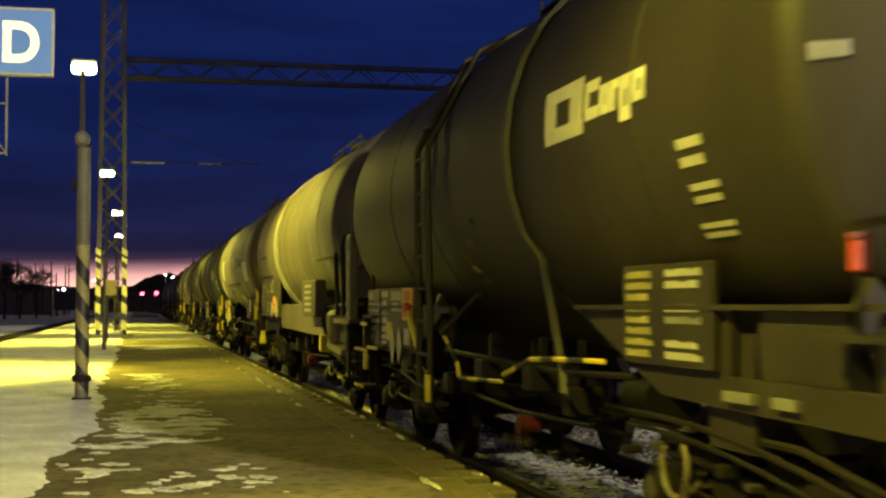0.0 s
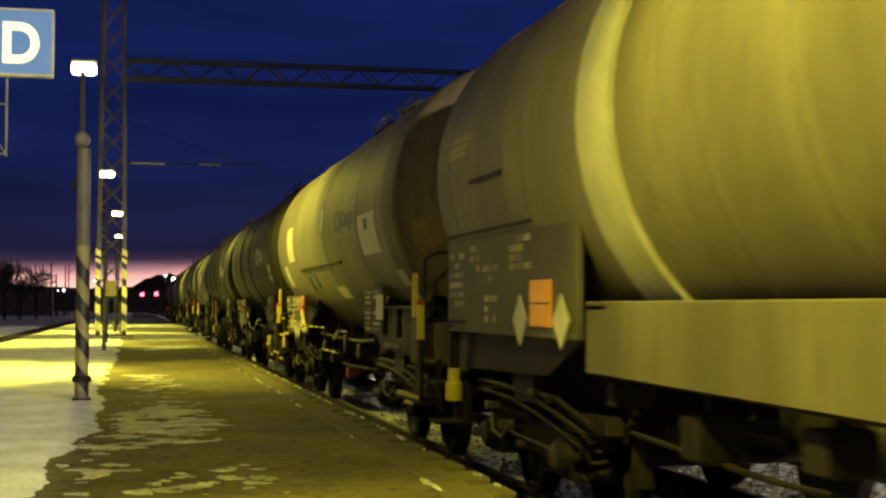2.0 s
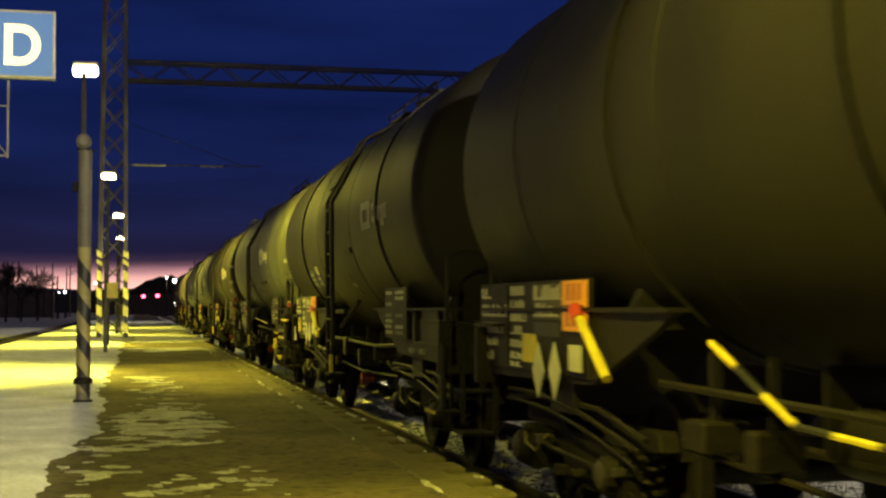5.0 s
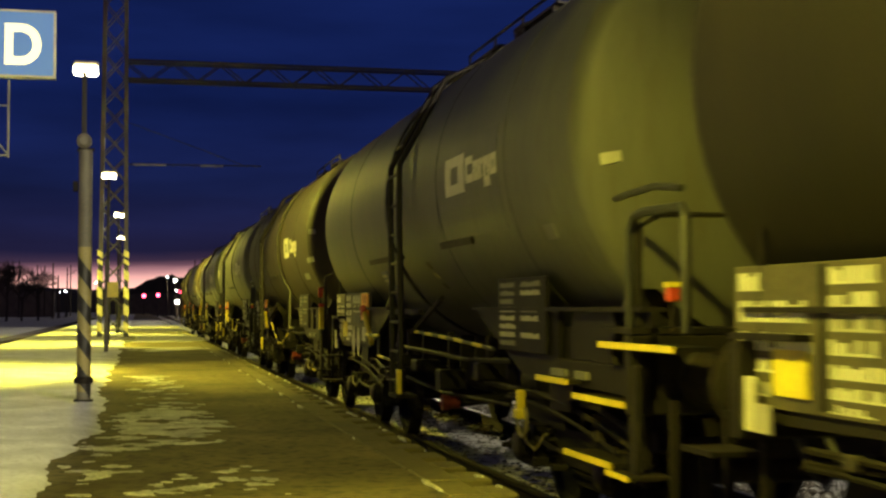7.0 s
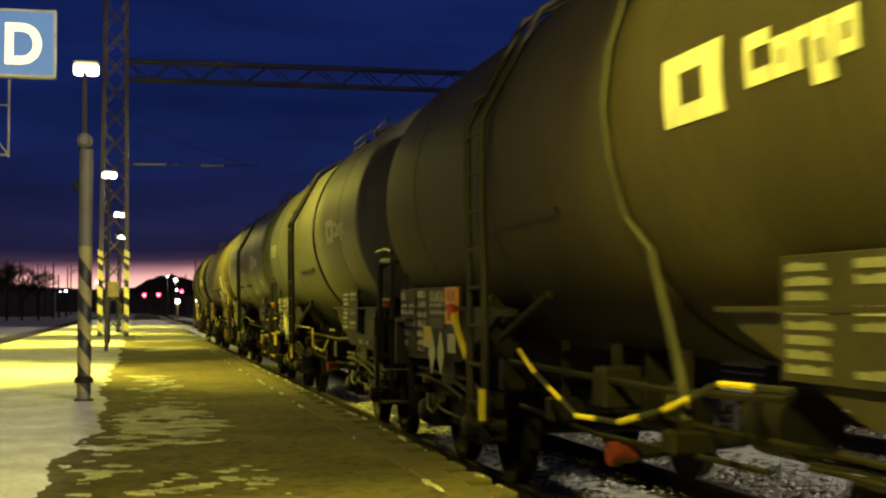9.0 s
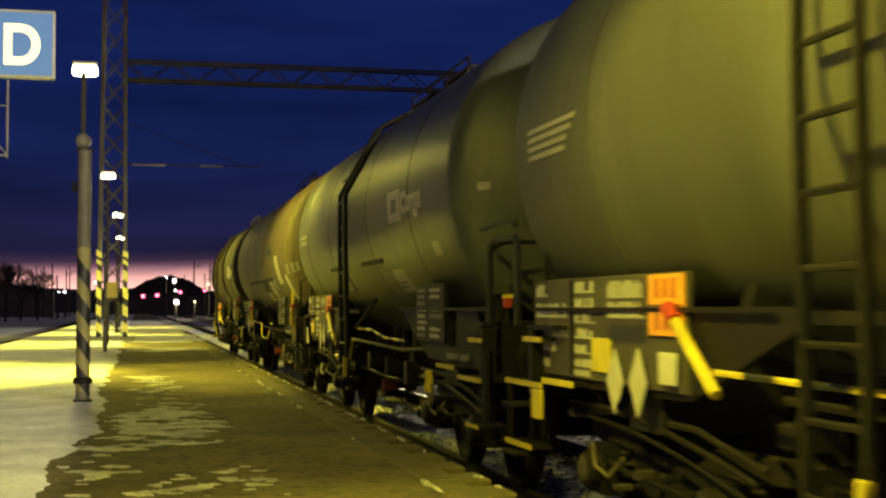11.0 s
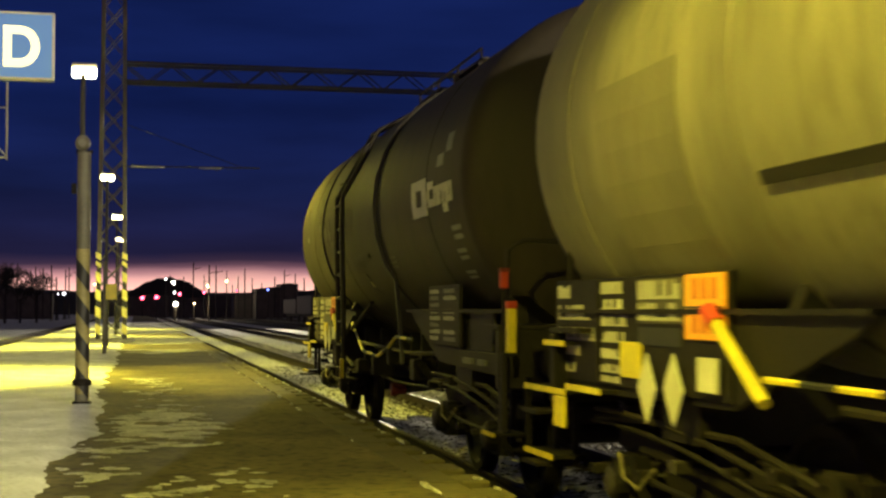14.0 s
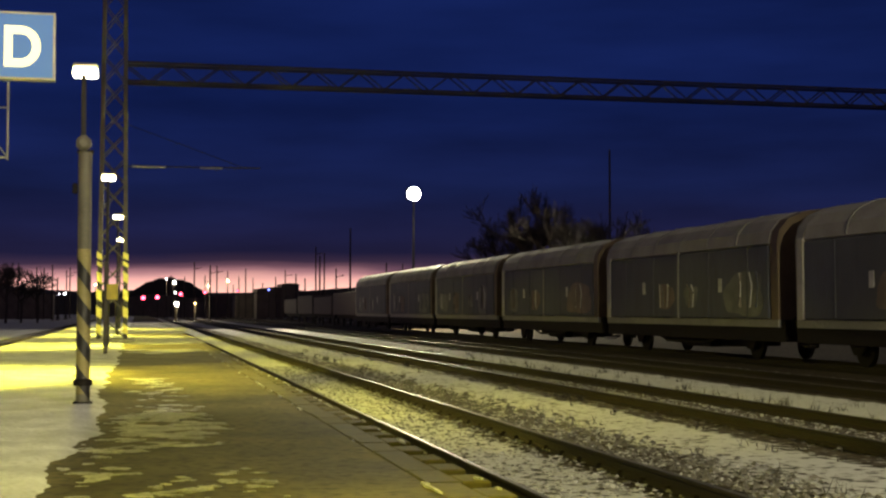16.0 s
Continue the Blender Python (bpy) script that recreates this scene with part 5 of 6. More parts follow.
TRAIL_STEPS = ((0.1, 0.5, 1.22), (0.55, 1.15, 0.97), (-0.34, 0.5, 0.93), (-0.35, 0.25, 0.52))
PIPES = (((11.42, 1.3), (11.42, 1.82), (11.5, 1.9), (11.62, 1.92), (12.15, 1.91), (12.2, 1.86), (12.2, 1.3)), ((11.2, 2.02), (11.8, 2.04), (12.15, 2.0)))
W0_RAIL = (((4.75, 1.27), (5.55, 0.97), (6.5, 0.94), (7.15, 1.05), (7.56, 1.16), (8.4, 1.15)),)
W1_RAIL = (((3.3, 1.14), (6.32, 1.12), (6.35, 0.86), (7.45, 0.83), (7.6, 0.85), (8.0, 1.0)), ((8.2, 1.13), (8.6, 1.13)))
W2_RAIL = (((3.2, 1.12), (3.75, 1.11), (3.9, 0.95), (3.95, 0.83), (5.1, 0.82), (5.35, 1.05)), ((5.75, 1.19), (6.7, 1.19), (7.45, 1.12), (8.6, 1.11)))
W4_RAIL = (((4.97, 1.14), (5.37, 1.0), (6.2, 0.8), (6.93, 0.82), (7.57, 0.93), (8.24, 1.09), (8.94, 1.1)),)
W5_RAIL = (((3.2, 1.13), (4.06, 1.13), (4.05, 0.92), (5.09, 0.9), (5.25, 1.2)), ((5.96, 1.21), (7.65, 1.17), (8.89, 1.13)))
W6_RAIL = (((3.3, 1.14), (4.15, 1.13), (3.95, 0.9), (5.13, 0.87), (5.22, 1.0), (5.47, 1.14)),)
W8_RAIL = (((3.2, 1.13), (5.94, 1.14), (5.97, 0.97), (5.8, 0.85), (7.3, 0.84)), ((6.8, 1.0), (7.2, 1.12), (7.9, 1.12)))
W10_RAIL = (((4.56, 1.19), (4.77, 1.11), (5.08, 0.98), (5.15, 0.86), (6.43, 0.9)), ((6.5, 0.95), (7.17, 1.08), (7.67, 1.1), (8.6, 1.12)))


def train():
    # the last wagon first
    w = tank_wagon(142.7, 12.4, "dark brown tank wagon with a pale emblem, last of the train", frame=FRAME_BROWN, ladder=4.65, stickers=5.15, bright=True, placard=1.4, trail_steps=True, rails=W0_RAIL, bands=(2.6, 6.7), posts=(11.82,), lampbox=(11.37, 1.66), leg=(6.82, 7.7))
    w.logo(8.66, -10, 3, WHITE, 0.62)
    w.bars(10.05, 10.4, -21, -15, 2, GREYLET), w.bars(9.98, 10.3, -28, -23, 2, GREYLET), w.bars(9.92, 10.25, -35, -31, 2, GREYLET)
    w.patch("label_sheet", 9.7, 9.95, 5, 9, GREYLET), w.patch("label_sheet", 10.0, 10.2, 9, 15, GREYLET), w.patch("label_sheet", 1.0, 1.12, -4, -1, GREYLET)
    w.side_rail(4.9, 5.9, -18)
    # pale remnants of an older paint near the trailing end
    for k, (d, a, rd, ra) in enumerate(((2.75, -3, 0.22, 5), (2.35, 1, 0.1, 4), (3.2, -4, 0.14, 3), (3.1, 2, 0.08, 2), (2.55, -8, 0.1, 2.4), (3.4, -9, 0.08, 2), (2.95, -8, 0.06, 2))):
        w.ragged("paint_remnant", d, a, rd, ra, PALE_STAIN, k + 3, "pale remnant of older paint")
    w.patch("label_sheet", 0.7, 0.85, 10, 16, PALE_STAIN), w.bars(7.0, 7.4, -27, -21, 3, PALE_STAIN)

    w = tank_wagon(130.3, 13.1, "soiled light grey tank wagon with pasted labels and yellow rails", CREAM_TANK, trail_steps=True, rails=W1_RAIL, bands=(), seams=(0.9, 3.1, 6.7, 9.0, 10.45), posts=(11.29, 11.97), loop=(9.4, 0.15, 0.68, False))
    w.soiled_section(6.85)
    w.patch("label_sheet", 9.3, 9.9, -26, -5, LABEL), w.patch("label_sheet", 10.5, 10.88, -42, -20, LABEL), w.patch("label_sheet", 11.0, 11.5, -20, -13, GREYLET)
    w.patch("label_sheet", 7.36, 8.0, -38, -23, LABEL), w.bars(7.5, 7.9, -36, -25, 3, BLACK), w.patch("label_sheet", 6.12, 6.75, -40, -32, LABEL)
    w.side_rail(3.24, 8.2, -20, 2.5)
    w.logo(7.55, -5, 6, FADED_BLUE, 0.5)
    w.patch("cleaned_patch", 1.4, 2.5, -38, 5, CLAD_TANK), w.patch("dark_patch", 5.9, 6.8, -31, -22, FRAME_DARK), w.patch("blue_label", 8.35, 8.75, -31, -21, BLUE), w.bars(8.4, 8.7, -30, -22, 3, LABEL, lift=0.02)

    w = tank_wagon(117.2, 12.5, "grey green tank wagon with a white emblem and yellow rails", DEEP_OLIVE, card=True, ladder=5.45, bright=True, placard=0.55, rails=W2_RAIL, bands=(), seams=(1.4, 3.6, 6.6, 9.0), pipes=PIPES, lampbox=(12.05, 1.46), loop=(9.17,), steps=((9.87, 10.5, 0.94), (10.68, 11.4, 0.88), (11.04, 11.42, 1.18)))
    w.logo(8.0, -9, 3, WHITE, 0.62)
    w.bars(9.7, 9.95, -17, -11, 3, GREYLET), w.patch("label_sheet", 9.7, 9.95, -25, -20, LABEL), w.patch("label_sheet", 10.93, 11.02, -6, -3, LABEL)
    w.patch("label_sheet", 7.35, 7.95, -39, -28, LABEL), w.bars(7.42, 7.88, -37, -33, 2, GREYLET, lift=0.02), w.patch("blue_label", 3.95, 4.35, -37, -27, BLUE), w.bars(4.0, 4.3, -36, -28, 3, LABEL, lift=0.02), w.bars(0.62, 1.45, -6, 1, 2, LABEL)
    w.side_rail(3.2, 4.6, -22), w.side_rail(5.75, 7.1, -22)

    w = tank_wagon(104.7, 12.5, "grey tank wagon with soiled pale paint and lettering", OLIVE_TANK, ladder=4.6, bright=True, trail_steps=True, rails=W1_RAIL, bands=(6.9,), pipes=PIPES, lampbox=(12.0, 1.46))
    w.logo(8.2, -9, 3, LABEL, 0.6), w.bars(0.55, 1.5, -6, 3, 4, LABEL), w.side_rail(4.9, 6.2, -20)

    w = tank_wagon(92.2, 12.8, "dark brown tank wagon with a yellowish emblem on its side", frame=FRAME_BROWN, ladder=4.3, rails=W4_RAIL, bands=(6.85,), posts=(12.2,), lampbox=(11.57, 1.66), leg=(6.97, 7.75))
    w.logo(7.75, -9, 4, WHITE, 0.66, 0.24)
    w.patch("label_sheet", 11.0, 11.12, 1, 4, GREYLET), w.patch("label_sheet", 10.7, 11.05, -16, -13, GREYLET), w.patch("label_sheet", 9.85, 10.4, -26, -22, GREYLET)
    w.side_rail(4.5, 5.8, -18)

    w = tank_wagon(79.38, 12.65, "olive grey tank wagon with a darker repainted square behind the emblem", OLIVE_TANK, card=True, placard=0.72, ladder=5.75, stickers=6.1, bright=True, rails=W5_RAIL, bands=(4.9,), seams=(2.5, 7.2, 9.4), pipes=PIPES, lampbox=(12.1, 1.49), loop=(9.2,), steps=((9.86, 10.5, 0.98), (10.63, 11.5, 0.91), (10.46, 11.3, 0.57), (11.1, 12.2, 1.22)))
    w.patch("repainted_square", 7.3, 9.2, -21, 9, GREY_TANK, "darker repainted square", 0.003)
    w.logo(7.58, -7, 5, WHITE, 0.64)
    w.side_rail(3.26, 5.2, -22), w.side_rail(7.0, 8.1, -21)
    w.patch("blue_label", 3.6, 3.95, -37, -28, BLUE), w.bars(3.65, 3.9, -36, -29, 3, LABEL, lift=0.02), w.patch("label_sheet", 11.0, 11.11, -11, -8, LABEL), w.patch("label_sheet", 10.0, 10.2, -26, -22, GREYLET)

    w = tank_wagon(66.73, 12.7, "sooty dark tank wagon with blue and white labels", BLACK_TANK, card=True, placard=0.45, overhang=0.2, ladder=6.0, stickers=6.1, bright=True, rails=W6_RAIL, bands=(2.4, 9.0), seams=(4.2, 7.1))
    w.patch("blue_label", 2.65, 3.1, -32, -21, BLUE), w.bars(2.7, 3.05, -31, -22, 3, LABEL, lift=0.02), w.patch("blue_label", 3.3, 3.6, -32, -24, BLUE), w.patch("label_sheet", 3.3, 3.55, -24, -19, WHITE), w.bars(3.33, 3.57, -31, -25, 2, LABEL, lift=0.02)
    w.side_rail(3.9, 5.2, -13), w.side_rail(5.5, 7.0, -14)
    w.logo(8.0, -8, 4, GREYLET)

    w = tank_wagon(54.0, 12.1, "dark brown tank wagon with a faded grey emblem", BLACK_TANK, bands=(3.5, 6.0), rails=W0_RAIL, posts=(11.32, 11.89), loop=(8.9,), steps=((10.7, 11.6, 0.6),))
    w.logo(7.65, -9, 5, GREYLET, 0.56, 0.14)
    w.patch("label_sheet", 10.0, 10.25, -17, -11, GREYLET), w.patch("label_sheet", 9.9, 10.25, -24, -19, GREYLET), w.patch("label_sheet", 11.0, 11.2, -15, -12, GREYLET)

    w = tank_wagon(41.91, 13.1, "soiled light grey tank wagon with large pale panels", CREAM_TANK, trail_steps=True, bright=True, placard=0.7, rails=W8_RAIL, bands=(), seams=(3.0, 6.2, 9.0, 10.75), posts=(11.7, 12.38), steps=((11.1, 12.1, 0.6),))
    w.soiled_section(10.65)
    w.patch("pale_panel", 9.12, 10.2, -20, -2, WHITE, "large pale label panel"), w.patch("hazard_mark", 9.5, 9.75, -9, -4, BLACK)
    w.patch("emblem_panel", 7.2, 8.95, -9, 7, GREYLET, "pale emblem panel", 0.003), w.logo(7.3, -6, 5, FADED_BLUE, 0.5)
    w.patch("pale_panel", 1.75, 2.55, -14, 8, WHITE, "large pale label panel"), w.patch("label_sheet", 0.85, 1.3, -31, -16, WHITE), w.patch("label_sheet", 5.85, 6.6, -42, -34, WHITE)
    w.patch("label_sheet", 10.6, 10.95, -37, -29, LABEL), w.patch("label_sheet", 10.62, 10.9, -46, -39, LABEL), w.patch("label_sheet", 5.95, 6.2, -2, 9, LABEL)
    w.side_rail(3.0, 7.3, -20, 1.6), w.patch("blue_label", 3.3, 3.72, -35, -25, BLUE), w.bars(3.36, 3.68, -34, -26, 3, GREYLET, lift=0.02), w.patch("blue_label", 3.95, 4.37, -34, -24, BLUE), w.bars(4.0, 4.33, -33, -25, 3, GREYLET, lift=0.02)

    w.patch("orange_sheet", 11.1, 11.8, -25, -10, FADED_ORANGE, "faded orange hazard sheet")
    part("white_sheet", box(B(), -1.244, -1.2305, w.y(9.86), w.y(9.46), 1.28, 1.55), WHITE, w.th, "white sheet on the data board", bevel=0.003)

    # the insulated one
    w = tank_wagon(28.79, 13.0, "pale insulated tank wagon with ribbed cladding and a white band", CLAD_TANK, own_boards=True, bands=(), seams=(0.7, 2.3, 5.6, 6.55, 7.72, 8.54, 9.87))
    y = w.y
    part("white_band", lathe(B(), [(y(4.55), R), (y(4.55), R + 0.035), (y(4.02), R + 0.035), (y(4.02), R)], "y", 48, (0, 0, ZC)), LABEL, w.th, "white painted belt round the tank", smooth=True)
    part("skirt_panel", prism(B(), [(y(3.6), 1.45), (y(8.9), 1.45), (y(9.4), 0.98), (y(8.6), 1.0), (y(3.6), 1.03)], "x", -1.24, -1.2), CLAD_TANK, w.th, "pale skirt panel below the tank", bevel=0.01)
    part("equipment_box", box(B(), -1.4, -1.25, y(9.7), y(8.15), 1.27, 1.78), BOARD, w.th, "olive equipment box with lettering", bevel=0.02)
    for k in range(5):
        part("lettering_bar", box(B(), -1.406, -1.4005, y(9.25), y(8.5), 1.68 - k * 0.085, 1.72 - k * 0.085), LABEL, w.th)
    part("placard_panel", box(B(), -1.29, -1.245, y(3.6), y(0.15), 1.22, 1.95), BOARD, w.th, "olive panel with rows of plates", bevel=0.01)
    rnd = random.Random(3)
    for d0, rows, top, wide in ((0.25, 6, 1.84, 0.5), (0.95, 3, 1.88, 0.3), (1.35, 2, 1.72, 0.45), (1.4, 3, 1.5, 0.35), (2.1, 4, 1.9, 0.55)):
        for k in range(rows):
            step = 0.075 if d0 < 2 else 0.062
            for q in range(3):
                a = d0 + wide * q / 3
                if rnd.random() < 0.85:
                    part("label_plate", box(B(), -1.296, -1.2905, y(a + wide / 3 * rnd.uniform(0.6, 0.94)), y(a), top - 0.045 - k * step, top - k * step), rnd.choice((LABEL, DULL_YELLOW, DULL_YELLOW, GREYLET)), w.th)
    part("panel_rail", box(B(), -1.3, -1.285, y(3.6), y(0.15), 1.225, 1.25), BOARD, w.th)
    part("panel_bracket", prism(B(), [(y(0.2), 1.2), (y(0.55), 1.2), (y(0.35), 0.9), (y(0.1), 0.9)], "x", -1.22, -1.16), CLAD_TANK, w.th, "pale panel bracket")
    part("drain_cock", lathe(B(), [(0.66, 0.0), (0.66, 0.07), (0.8, 0.07), (0.82, 0.05), (0.92, 0.05), (0.92, 0.0)], "z", 12, (-1.27, y(0.28), 0)), YELLOW, w.th, "yellow drain cock", smooth=True)
    part("orange_plate", box(B(), -1.305, -1.291, y(3.1), y(2.64), 1.29, 1.59), ORANGE, w.th, "orange hazard plate", bevel=0.003)
    part("divider", box(B(), -1.309, -1.3055, y(3.1), y(2.64), 1.435, 1.445), BLACK, w.th)
    for d in (2.42, 3.34):
        part("diamond_placard", prism(B(), [(y(d) - 0.17, 1.33), (y(d), 1.5), (y(d) + 0.17, 1.33), (y(d), 1.16)], "x", -1.312, -1.302), WHITE, w.th, "white diamond placard")
    w.patch("label_sheet", 8.95, 9.24, -6, -1, GREYLET), w.patch("label_sheet", 9.0, 9.24, -13, -8, GREYLET), w.patch("label_sheet", 8.98, 9.24, -18, -15, GREYLET)
    w.patch("label_sheet", 10.35, 10.5, -15, -12, GREYLET), w.patch("label_sheet", 10.25, 10.7, -21.5, -19, GREYLET), w.bars(0.7, 1.4, 3, 10, 3, DULL_YELLOW, "faded_plate", 0.8)
    w.side_rail(9.4, 11.3, -17, 1.0), w.side_rail(0.3, 2.7, -20, 1.0), w.side_rail(1.4, 2.3, -5, 1.0)
    part("yellow_jack_pad", box(B(), -1.3, -1.16, y(9.55), y(9.35), 0.78, 1.02), YELLOW, w.th, bevel=0.02)
    for d, top in ((11.2, 2.15), (11.75, 2.27)):
        part("vent_pipe", tube(B(), [(-1.3, y(d), 1.3), (-1.33, y(d), top - 0.1), (-1.3, y(d), top), (-1.2, y(d - 0.02), top + 0.03), (-1.05, y(d - 0.05), top + 0.03)], 0.03, 8), FRAME_DARK, w.th, "dark bent pipe", smooth=True)
    lad = part("end_panel", box(B(), -1.32, -1.22, y(12.35), y(12.02), 1.25, 2.28), CLAD_TANK, w.th, "pale upright ladder panel", bevel=0.02)
    for k in range(4):
        part("foot_hole", box(B(), -1.324, -1.3205, y(12.28), y(12.1), 1.36 + 0.24 * k, 1.5 + 0.24 * k), BLACK, lad)
    part("filter_column", lathe(B(), [(0.92, 0.0), (0.94, 0.15), (1.0, 0.19), (1.3, 0.2), (1.36, 0.15), (1.38, 0.0)], "z", 18, (-1.15, y(10.5), 0)), CLAD_TANK, w.th, "rounded pale filter housing", smooth=True)
    part("step_panel", prism(B(), [(y(10.2), 0.86), (y(11.5), 0.80), (y(11.5), 0.88), (y(10.2), 0.94)], "x", -1.3, -1.0), CLAD_TANK, w.th, "pale foot board")
    part("step_panel", box(B(), -1.3, -1.0, y(12.1), y(10.75), 1.2, 1.26), CLAD_TANK, w.th)
    part("step_panel", box(B(), -1.3, -1.1, y(12.0), y(10.9), 1.42, 1.46), CLAD_TANK, w.th)

    w = tank_wagon(15.77, 12.6, "sooty brown tank wagon with a pale emblem and side ladder", SOOT_TANK, frame=FRAME_BROWN, overhang=0.15, ladder=4.4, stickers=4.95, trail_steps=True, bright=True, rails=W10_RAIL, bands=(6.8,), seams=(2.5, 4.2, 9.2), lampbox=(11.2, 1.63), leg=(6.92, 7.75), loop=(9.3, 0.16, 0.64, False))
    w.logo(7.72, -4, 9, WHITE, 0.7)
    w.bars(9.72, 10.05, -18, -11, 2, LABEL), w.bars(9.74, 10.1, -25, -20, 2, LABEL), w.bars(9.68, 10.1, -32, -28, 2, LABEL)
    w.side_rail(4.6, 5.6, -16), w.patch("label_sheet", 10.9, 11.05, -5, -2, GREYLET), w.patch("label_sheet", 5.2, 5.4, -25, -22, PALE_STAIN)


# ---------------------------------------------------------------- parked covered wagons
def covered_wagon():
    th = thing("covered_wagon", "parked sliding wall freight wagon with pale arched roof", "freight wagon", "parked freight wagons")
    L = 14.1
    h = L / 2
    body = [(-1.35, 1.15), (-1.38, 3.25), (-1.3, 3.6), (-1.05, 3.9), (-0.55, 4.12), (0, 4.2), (0.55, 4.12), (1.05, 3.9), (1.3, 3.6), (1.38, 3.25), (1.35, 1.15)]
    part("end_wall", prism(B(), body, "y", -h, -h + 0.42), CAR_BROWN, th, "dark brown end wall")
    part("end_wall", prism(B(), body, "y", h - 0.42, h), CAR_END, th, "grey end wall")
    for s in (-1, 1):
        for a, b in ((-h + 0.52, -0.06), (0.06, h - 0.52)):
            part("sliding_wall", box(B(), s * 1.36 - 0.04, s * 1.36 + 0.04, a, b, 1.18, 3.2), CAR_SIDE, th, "dark blue grey sliding wall", bevel=0.02)
        for yy in (-3.3, 3.1):
            part("wall_mark", box(B(), s * 1.405 - 0.006, s * 1.405 + 0.006, yy - 0.12, yy + 0.12, 1.95, 2.35), MARK, th, "small white marking")
        part("centre_pillar", box(B(), s * 1.37 - 0.05, s * 1.37 + 0.05, -0.06, 0.06, 1.15, 3.3), CAR_END, th)
        part("end_pillar", box(B(), s * 1.38 - 0.05, s * 1.38 + 0.05, h - 0.5, h - 0.18, 1.15, 3.3), CAR_PILLAR, th, "pale end pillar", bevel=0.01)
        for yy in (-5.2, -2.4, 2.2, 4.9):
            part("wall_rib", box(B(), s * 1.395 - 0.02, s * 1.395 + 0.02, yy - 0.03, yy + 0.03, 1.18, 3.2), CAR_SIDE, th)
        part("side_sill", box(B(), s * 1.3 - 0.05, s * 1.3 + 0.05, -h, h, 0.95, 1.16), CAR_END, th)
    roof = [(u, v) for u, v in body[1:-1]] + [(1.3, 3.2), (-1.3, 3.2)]
    for a, b in ((-h + 0.5, -0.02), (0.02, h - 0.5)):
        for q in (0.33, 0.66):
            yy = a + (b - a) * q
            part("roof_rib", prism(B(), [(u * 1.022, v + 0.035) for u, v in roof], "y", yy - 0.035, yy + 0.035), CAR_END, th)
        part("roof", prism(B(), [(u * 1.01, v + 0.01) for u, v in roof], "y", a, b), CAR_ROOF, th, "pale arched roof")
    part("underframe", box(B(), -1.25, 1.25, -h - 0.2, h + 0.2, 0.55, 1.12), STEEL, th)
    # plain brake gear boxes, added to keep the gap below the floor in shade
    part("brake_gear", box(box(B(), -0.55, 0.55, -3.3, 3.3, 0.34, 0.56), -0.9, 0.9, -1.4, 0.9, 0.28, 0.56), STEEL, th, "dark brake gear block filling the shaded gap below the floor", bevel=0.02)
    for s in (-1, 1):
        part("foot_step", box(B(), s * 1.2 - 0.12, s * 1.2 + 0.12, h - 0.7, h - 0.3, 0.45, 0.5), STEEL, th)
        part("truss_bar", tube(B(), [(s * 1.1, -3.6, 0.9), (s * 1.1, -1.6, 0.42), (s * 1.1, 1.6, 0.42), (s * 1.1, 3.6, 0.9)], 0.05, 6), STEEL, th)
        for y in (-4.5, 4.5):
            part("leaf_spring", prism(B(), [(y - 0.62, 0.78), (y - 0.3, 0.62), (y + 0.3, 0.62), (y + 0.62, 0.78), (y + 0.3, 0.72), (y - 0.3, 0.72)], "x", s * 1.05 - 0.06, s * 1.05 + 0.06), STEEL, th)
    for y in (-4.5, 4.5):
        for x in (-1, 1):
            w = part("wheel", lathe(B(), [(-0.06, 0.0), (-0.06, 0.46), (0.06, 0.46), (0.06, 0.0)], "x", 20, (x * 0.75, y, 0.46)), STEEL, th)
            part("axle_guard", prism(B(), [(y - 0.7, 0.9), (y - 0.2, 0.3), (y + 0.2, 0.3), (y + 0.7, 0.9)], "x", x * 0.98 - 0.03, x * 0.98 + 0.03), STEEL, th)
    for s in (-1, 1):
        for x in (-0.875, 0.875):
            b = part("buffer", shared("buffer", buffer_mesh, STEEL, True), None, th)
            b.matrix_basis = Matrix.Translation((x, s * h - s * 0.26, 1.05)) @ pose(0, 0, 0, 0, 0, 0 if s > 0 else 180)
    return th


